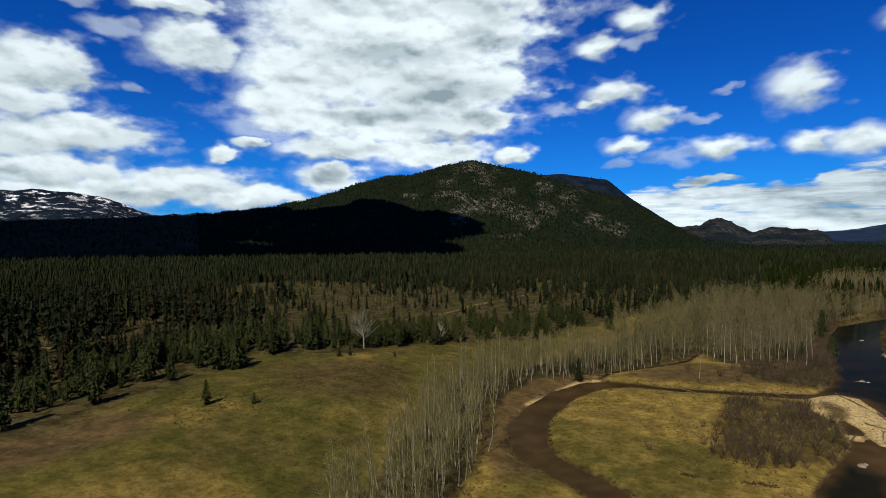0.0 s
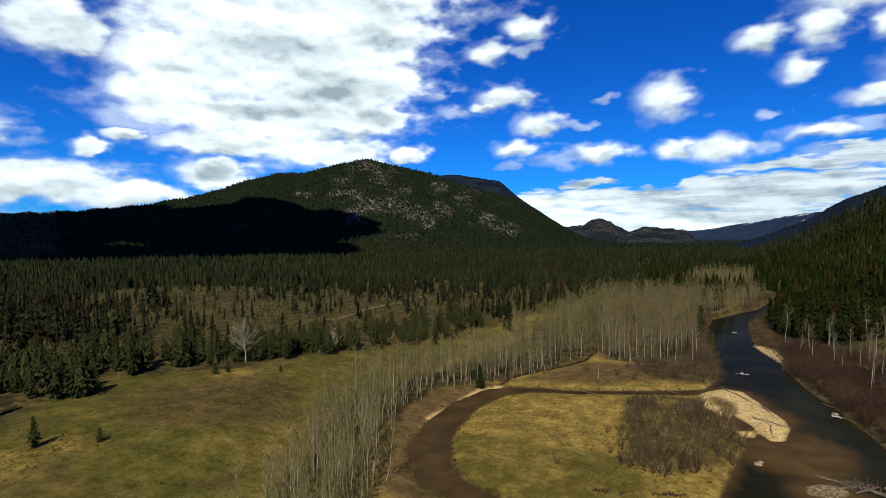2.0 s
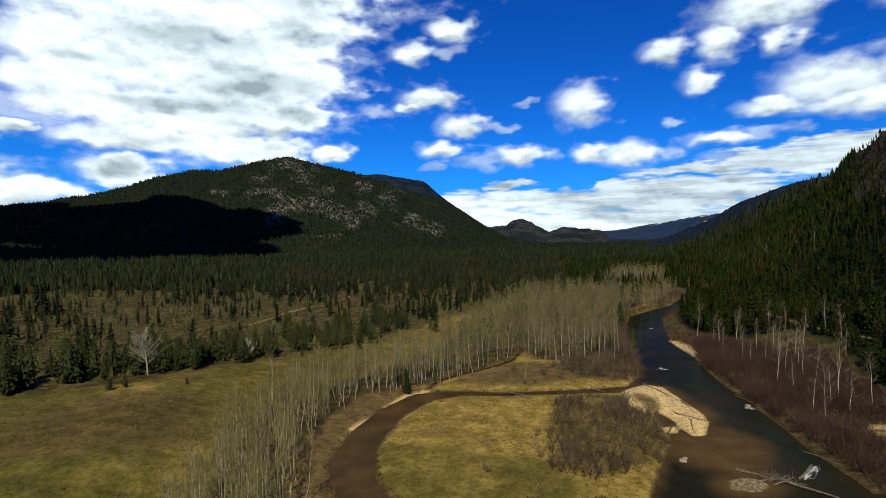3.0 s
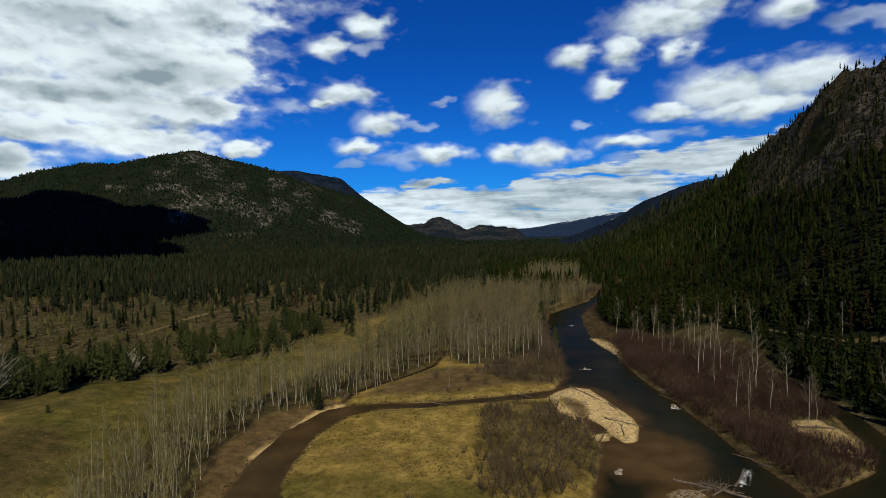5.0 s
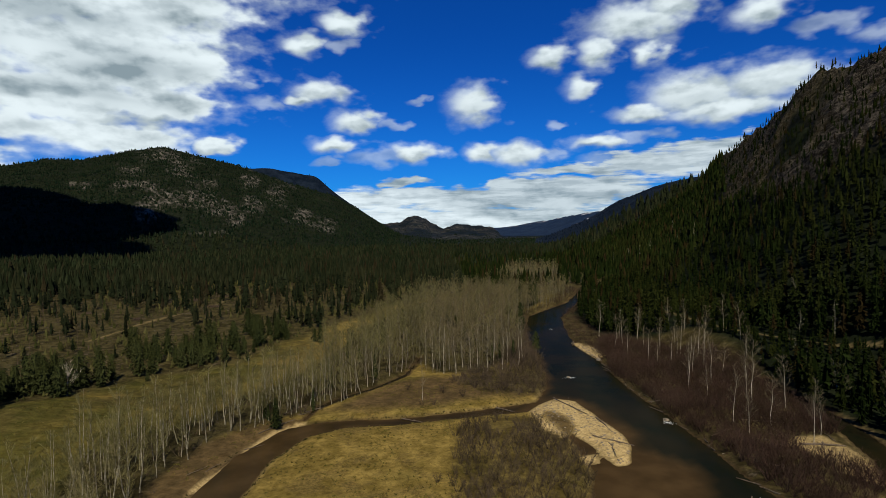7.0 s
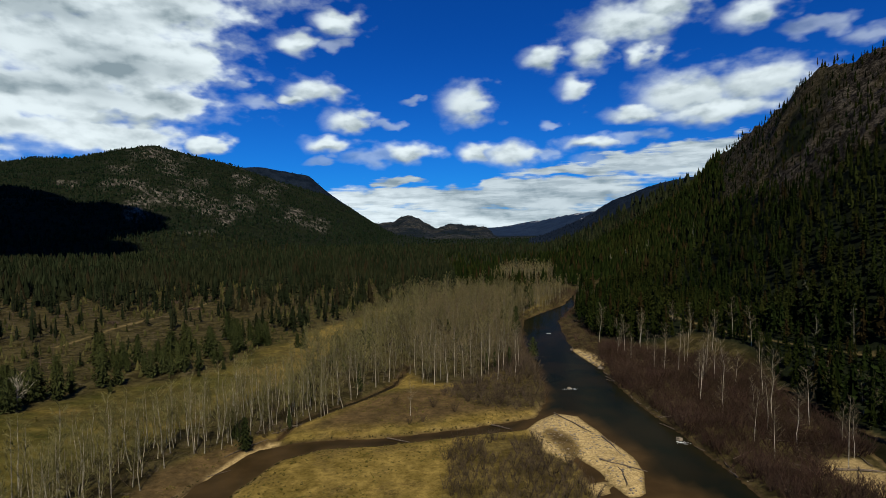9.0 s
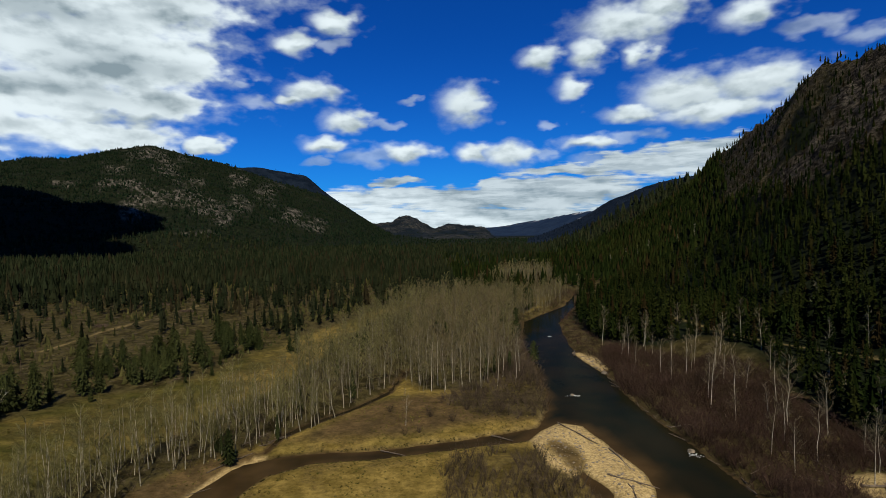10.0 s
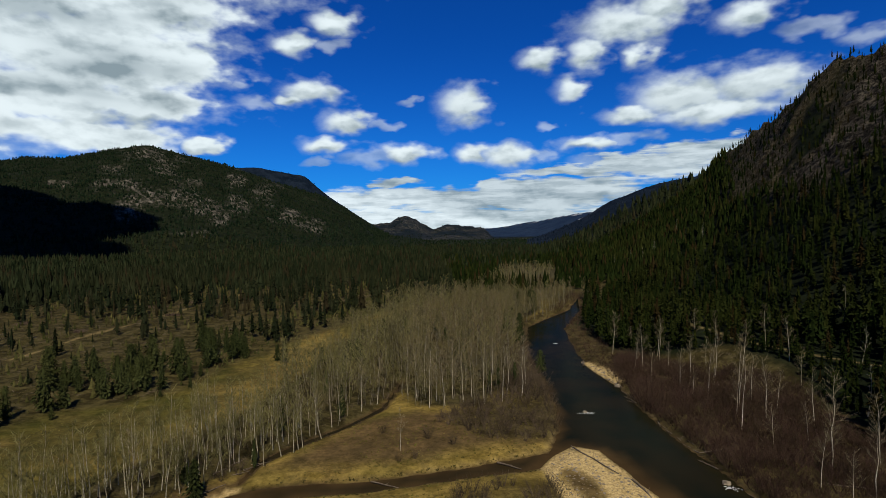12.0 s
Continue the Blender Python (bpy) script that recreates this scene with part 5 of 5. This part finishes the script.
# ---- drift logs, stones and white water ----
def log_mesh(length, thick, seed, stubs=3):
    g = np.random.default_rng(seed)
    bend = g.normal(0, 0.02 * length, (5, 2)).cumsum(0)
    path = [(-length / 2 + length * i / 4, bend[i, 0], bend[i, 1] * 0.3) for i in range(5)]
    pieces = [tube(path, [thick * q for q in (1.2, 1.0, 0.9, 0.75, 0.5)], 7)]
    for i in range(stubs):
        p = np.array(path[1 + int(g.integers(3))])
        d = g.normal(0, 1, 3)
        d[2] = abs(d[2])
        d /= np.linalg.norm(d)
        pieces.append(tube([p, p + d * length * g.uniform(0.06, 0.16)], [thick * 0.4, thick * 0.1], 4))
    return mesh_of("log", *joined(pieces), DRIFT, smooth=True)


def log(ax, ay, bx, by, thick, lift, seed, label="bleached driftwood log lying on the gravel bar", stubs=3, tilt=0.0):
    length = math.hypot(bx - ax, by - ay)
    ob = new("driftwood_log", log_mesh(length, thick, seed, stubs))
    cx, cy = (ax + bx) / 2, (ay + by) / 2
    ob.matrix_basis = pose(cx, cy, max(height_at(cx, cy)[0], -0.05) + thick * 0.7 + lift, 0, tilt, math.degrees(math.atan2(by - ay, bx - ax)))
    return tagged(ob, label, "log", "driftwood logs")


log(36, 155.5, 40.5, 142, 0.14, 0.0, 1)
log(38, 128.5, 44.5, 122, 0.15, 0.05, 2)
log(42.5, 141, 43.5, 131, 0.2, 0.0, 3)
log(40.3, 124.5, 39.5, 117, 0.1, 0.0, 4)
log(41.2, 96.7, 47, 92.8, 0.22, 0.1, 5, "large drift log lodged across the shallow river")
log(47.2, 93, 53.5, 85.8, 0.25, 0.05, 6, "large drift log lodged across the shallow river")
log(45, 90, 50, 94, 0.15, 0.3, 7, "drift log jammed among others in the river")
log(45.5, 94.8, 51, 91, 0.14, 0.4, 8, "drift log jammed among others in the river", 5)
log(41.5, 91.5, 46.5, 93, 0.13, 0.1, 9, "drift log jammed among others in the river", 4)
log(50.5, 93.8, 56.3, 101, 0.2, 0.0, 10, "sunken log that makes the river break white")
log(-4, 144.5, 1, 141.5, 0.12, 0.2, 11, "thin fallen trunk across the small stream")
log(20, 150.5, 24, 147, 0.16, 0.2, 12, "thin fallen trunk across the small stream")
log(61, 224, 64, 231, 0.26, 0.1, 13)
log(64, 112.5, 69, 108, 0.2, 0.1, 14, "drift log on the muddy river bank")
log(66, 123, 72, 119, 0.16, 0.1, 15, "drift log on the muddy river bank")
log(78, 119, 86, 117, 0.22, 0.05, 16)
for i in range(26):
    g = np.random.default_rng(700 + i)
    ax, ay = g.uniform(64, 104), g.uniform(112, 200)
    if waters(np.array([ax]), np.array([ay]))[0] < 2:
        continue
    an, ln = g.uniform(0, 6.28), g.uniform(3, 8)
    log(ax, ay, ax + ln * math.cos(an), ay + ln * math.sin(an), g.uniform(0.07, 0.15), g.uniform(0.1, 0.5), 720 + i, "grey fallen stem among the willows", 3, g.uniform(-6, 6))
for i in range(22):
    g = np.random.default_rng(840 + i)
    ay = g.uniform(92, 205)
    ax = np.interp(ay, [q[1] for q in RIVER], [q[0] + q[2] for q in RIVER]) + g.uniform(-0.3, 0.9)
    an, ln = g.normal(1.65, 0.35), g.uniform(2, 6)
    log(ax, ay, ax + ln * math.cos(an), ay + ln * math.sin(an), g.uniform(0.07, 0.16), 0.05, 870 + i, "grey drift log stranded along the cut bank", 3, g.uniform(-4, 4))
for i in range(12):
    g = np.random.default_rng(760 + i)
    t = g.uniform(0, 1)
    ax, ay = (-46 + 16 * t + g.normal(0, 1.5), 112 + 40 * t + g.normal(0, 3))
    an, ln = g.uniform(0.3, 1.3), g.uniform(3, 8)
    log(ax, ay, ax + ln * math.cos(an), ay + ln * math.sin(an), g.uniform(0.06, 0.12), 0.1, 790 + i, "fallen grey aspen stem under the grove", 2)


def root_mass():
    """Torn roots and branches heaped on the lodged logs."""
    g = np.random.default_rng(60)
    pieces = []
    for i in range(120):
        a, e = g.uniform(0, 6.28), g.uniform(0.05, 1.2)
        d = np.array((math.cos(a) * math.cos(e), math.sin(a) * math.cos(e), math.sin(e)))
        p = np.array((g.normal(0, 1.6), g.normal(0, 0.9), 0.1))
        pieces.append(thorn(p, p + d * g.uniform(0.8, 2.2), g.uniform(0.03, 0.08), g))
    ob = new("log_jam", mesh_of("log_jam", *joined(pieces), DRIFT))
    ob.location = (46.8, 93.2, 0.0)
    tagged(ob, "tangle of torn roots and branches in the river", "driftwood")


root_mass()


def stones(name, poly, n, lo, hi, label, seed):
    g = np.random.default_rng(seed)
    px, py = [q[0] for q in poly], [q[1] for q in poly]
    x, y = sown(n, min(px), max(px), min(py), max(py), g)
    k = area(x, y, poly) < -0.2
    P = on_ground(x[k], y[k])
    u = bmesh.new()
    bmesh.ops.create_icosphere(u, subdivisions=1, radius=1)
    V = np.array([v.co[:] for v in u.verts]) * (1, 0.75, 0.5) * g.uniform(0.8, 1.2, (len(u.verts), 1))
    F = np.array([[v.index for v in f.verts] for f in u.faces])
    u.free()
    s = lo + (hi - lo) * g.uniform(size=len(P)) ** 3
    tagged(new(name, scatter(name, (V, F), P, s, s, g.uniform(0, 6.28, len(P)), STONE, g.uniform(size=len(P)))), label, "gravel", kind="stuff")


stones("bar_gravel", SANDBAR, 900, 0.08, 0.4, "pale river stones on the gravel bar", 61)
stones("low_gravel", LOW_BAR, 500, 0.08, 0.35, "wet river stones awash in the shallows", 62)
stones("far_gravel", FAR_BAR, 250, 0.1, 0.5, "pale river stones on the bank", 63)


def boulder(x, y, z, s, seed, label="grey boulder at the water's edge"):
    g = np.random.default_rng(seed)
    u = bmesh.new()
    bmesh.ops.create_icosphere(u, subdivisions=2, radius=1)
    for v in u.verts:
        v.co *= 1 + 0.35 * noise.noise(v.co * 1.3 + Vector((seed, 0, 0)))
        v.co.z *= 0.6
    me = bpy.data.meshes.new("boulder")
    u.to_mesh(me)
    u.free()
    me.materials.append(STONE)
    ob = new("boulder", me)
    ob.matrix_basis = pose(x, y, z, 0, 0, g.uniform(0, 360)) @ Matrix.Scale(s, 4)
    tagged(ob, label, "boulder", "boulders in the river")


for i, (a, b, q) in enumerate(((32.2, 100, 0.8), (33, 101.2, 0.5), (58.9, 138.5, 0.8), (46.5, 178.5, 0.6), (62.5, 133, 0.5), (62.6, 152, 0.45), (61.5, 118, 0.55), (66.5, 206, 0.8), (63, 199.5, 1.0), (61.8, 228, 0.5), (-22.5, 67.5, 0.35))):
    boulder(a, b, 0.05, q, 5 + i)


def white_water(ax, ay, bx, by, wide, seed, count=34, size=0.17):
    """A broken crest of foam on the river."""
    g = np.random.default_rng(seed)
    u = bmesh.new()
    bmesh.ops.create_icosphere(u, subdivisions=1, radius=1)
    V0 = np.array([v.co[:] for v in u.verts])
    F0 = np.array([[v.index for v in f.verts] for f in u.faces])
    u.free()
    pieces = []
    for i in range(count):
        t = g.uniform()
        p = np.array((ax + (bx - ax) * t + g.normal(0, wide), ay + (by - ay) * t - abs(g.normal(0, wide * 1.5)), 0.01))
        pieces.append((V0 * g.uniform(0.04, size, 3) * (1, 1, 0.35) + p, F0))
    ob = new("white_water", mesh_of("white_water", *joined(pieces), FOAM, smooth=True))
    tagged(ob, "white foam where the river breaks", "rapids", kind="stuff")


white_water(52, 94.8, 56.8, 100.6, 0.45, 1, 95, 0.18)
white_water(58, 138, 59.6, 136.5, 0.5, 2)
white_water(45, 178, 48, 178.3, 0.35, 3)
white_water(60.5, 262, 62, 262, 0.3, 4)


# ---- litter of the cut-over land, and grass ----
rng = np.random.default_rng(55)
x, y = sown(3400, -420, -20, 60, 560, rng)
keep = (beyond_edge(x, y) > 26) & (np.hypot(x, y) < 560)
x, y = x[keep], y[keep]
stick = joined([(lambda q: (q[0], q[1]))(tube([(-1, 0, 0.1), (1, 0.1, 0.16)], [0.09, 0.05], 3))])
P = on_ground(x, y)
n = len(P)
f = rng.uniform(0.5, 1.7, n)
tagged(new("logging_slash", scatter("logging_slash", stick, P, f, f * 0.8, rng.uniform(0, 6.28, n), DRIFT, rng.uniform(size=n))), "pale dead wood strewn over the cut-over land", "dead wood", kind="stuff")
x, y = sown(17000, -420, -20, 60, 560, rng)
keep = (beyond_edge(x, y) > 10) & (np.hypot(x, y) < 560) & (rng.uniform(size=len(x)) < 0.35 + 0.6 * step(-0.05, 0.08, fbm(x, y, 25, 3, 142)))
P = on_ground(x[keep], y[keep])
n = len(P)
f = rng.uniform(0.3, 1.0, n)
tagged(new("cutover_brush", scatter("cutover_brush", shrub_form(np.random.default_rng(36), 4, 0, 2.2, 0.8, 0.10), P, f, f * 0.8, rng.uniform(0, 6.28, n), BRUSH, rng.uniform(size=n))), "low straw-coloured brush on the cut-over land", "brush", kind="stuff")
x, y = sown(900, -480, -40, 60, 620, rng)
keep = (beyond_edge(x, y) > 30) & (rng.uniform(size=len(x)) < 0.5)
P = on_ground(x[keep], y[keep])
n = len(P)
tr, cr = bare_parts(np.random.default_rng(66), 11.0, 8, 1, 0.08, 0.3, 0.008, 0.3, 0.03)
snag = joined([tr, cr])
f = rng.uniform(0.5, 1.1, n)
tagged(new("dead_snags", scatter("dead_snags", snag, P, f, f, rng.uniform(0, 6.28, n), BARK, rng.uniform(size=n), 0.02)), "bare brown dead standing trunks", "dead trees", kind="stuff")

def slash_heap(x, y, wide, seed):
    """A heap of dark tops and branches left by the loggers."""
    g = np.random.default_rng(seed)
    pieces = []
    for i in range(70):
        a, e = g.uniform(0, 6.28), g.uniform(-0.1, 0.7)
        d = np.array((math.cos(a) * math.cos(e), math.sin(a) * math.cos(e), math.sin(e)))
        p = np.array((g.normal(0, 0.35 * wide), g.normal(0, 0.16 * wide), g.uniform(0.1, 0.9)))
        pieces.append(tube([p - d * g.uniform(0.6, 1.6), p + d * g.uniform(0.8, 2.4)], [g.uniform(0.10, 0.22), 0.05], 4))
    ob = new("slash_heap", mesh_of("slash_heap", *joined(pieces), BARK))
    ob.matrix_basis = pose(x, y, height_at(x, y)[0], 0, 0, g.uniform(-30, 30))
    tagged(ob, "dark heap of logging slash on cut-over ground", "slash heap", "slash heaps")


for i, (a, b, w) in enumerate(((-152, 392, 9), (-138, 404, 7), (-166, 378, 6), (-190, 330, 6), (-230, 270, 7), (-176, 246, 5), (-125, 350, 6), (-210, 410, 8), (-260, 350, 7), (-145, 300, 4))):
    slash_heap(a, b, w, 150 + i)

# pale dead trees on the eastern slope
x, y = sown(900, 100, 420, 110, 560, rng)
keep = (east_wood(x, y) > 4) & (east_wood(x, y) < 70) & (rng.uniform(size=len(x)) < 0.12)
P = on_ground(x[keep], y[keep])
n = len(P)
tr, cr = bare_parts(np.random.default_rng(68), 12.0, 16, 5, 0.16, 0.3, 0.009, 1.2, 0.03)
f = rng.uniform(0.8, 1.25, n)
tagged(new("pale_snags", scatter("pale_snags", joined([tr, cr]), P, f, f, rng.uniform(0, 6.28, n), ASPEN_BARK, rng.uniform(size=n), 0.03)), "pale dead trees among the conifers on the slope", "dead trees", kind="stuff")

# tussocks on the open grass
g = np.random.default_rng(67)
tuft = joined([thorn((g.normal(0, 0.1), g.normal(0, 0.1), -0.02), (g.normal(0, 0.34), g.normal(0, 0.34), g.uniform(0.2, 0.42)), 0.06, g) for i in range(7)])
x, y = sown(12500, -122, 36, 45, 180, rng)
keep = (waters(x, y) > 1.6) & (beyond_edge(x, y) < -1) & (area(x, y, ASPENS) > 0) & (fbm(x, y, 9, 3, 68) > -0.06)
P = on_ground(x[keep], y[keep])
n = len(P)
f = rng.uniform(0.5, 1.1, n)
tagged(new("grass_tussocks", scatter("grass_tussocks", tuft, P, f, f, rng.uniform(0, 6.28, n), STRAW, rng.uniform(size=n))), "dry tussocks of last year's grass", "grass", kind="stuff")

# saplings on the cut-over land
x, y = sown(7600, -430, -10, 70, 560, rng)
keep = (beyond_edge(x, y) > 16) & (np.hypot(x, y) < 540) & (rng.uniform(size=len(x)) < 0.2 + 0.5 * step(0.0, 0.12, fbm(x, y, 35, 3, 140)))
P = on_ground(x[keep], y[keep])
n = len(P)
f = rng.uniform(1.0, 4.2, n)
tagged(new("conifer_saplings", scatter("conifer_saplings", cone_tree(np.random.default_rng(12), 4, 5, 0.28), P, f, f, rng.uniform(0, 6.28, n), YOUNG, rng.uniform(size=n))), "young conifers springing up on the cut-over land", "saplings", kind="stuff")

x, y = sown(9000, -190, 0, 90, 360, rng)
e = beyond_edge(x, y)
keep = (e > 4) & (e < 60) & (rng.uniform(size=len(x)) < 0.08 + 0.75 * step(-0.02, 0.10, fbm(x, y, 20, 3, 141))) & (seg_dist(x, y, TRACK)[0] > 3)
P = on_ground(x[keep], y[keep])
n = len(P)
f = rng.uniform(0.6, 2.0, n)
tagged(new("edge_saplings", scatter("edge_saplings", cone_tree(np.random.default_rng(13), 3, 5, 0.36), P, f, f, rng.uniform(0, 6.28, n), YOUNG, rng.uniform(size=n))), "pale olive pine saplings behind the meadow's edge", "saplings", kind="stuff")

# grass hanging over the stream's cut banks
x, y = sown(26000, -46, 32, 60, 158, rng)
d = channel(x, y, STREAM) + 0.8 * fbm(x, y, 5, 3, 21)
keep = (d > 0.25) & (d < 1.1) & (channel(x, y, RIVER) > 3) & (seg_dist(x, y, PALE_SHORE)[0] > 1.6) & (rng.uniform(size=len(x)) < 0.6)
P = on_ground(x[keep], y[keep])
n = len(P)
f = rng.uniform(0.5, 1.2, n)
tagged(new("bank_grass", scatter("bank_grass", tuft, P, f, f, rng.uniform(0, 6.28, n), BRUSH, rng.uniform(size=n))), "brown grass fringing the stream's cut banks", "grass", kind="stuff")

# rusty tufts along the old cut bank on the point
g = np.random.default_rng(69)
line = [(0, 78), (6, 78), (12, 79), (21, 80.5)]
t = g.uniform(0, 3, 150)
t = t[fbm(t * 9, t * 0, 3.0, 2, 5) > -0.08]
x = np.interp(t, range(4), [q[0] for q in line]) + g.normal(0, 0.25, len(t))
y = np.interp(t, range(4), [q[1] for q in line]) + g.normal(0, 0.35, len(t))
f = g.uniform(0.7, 1.4, len(t))
tagged(new("rusty_tufts", scatter("rusty_tufts", tuft, on_ground(x, y), f, f, g.uniform(0, 6.28, len(t)), RED_TWIGS, g.uniform(size=len(t)))), "rust-brown tufts along an old cut bank", "grass", kind="stuff")
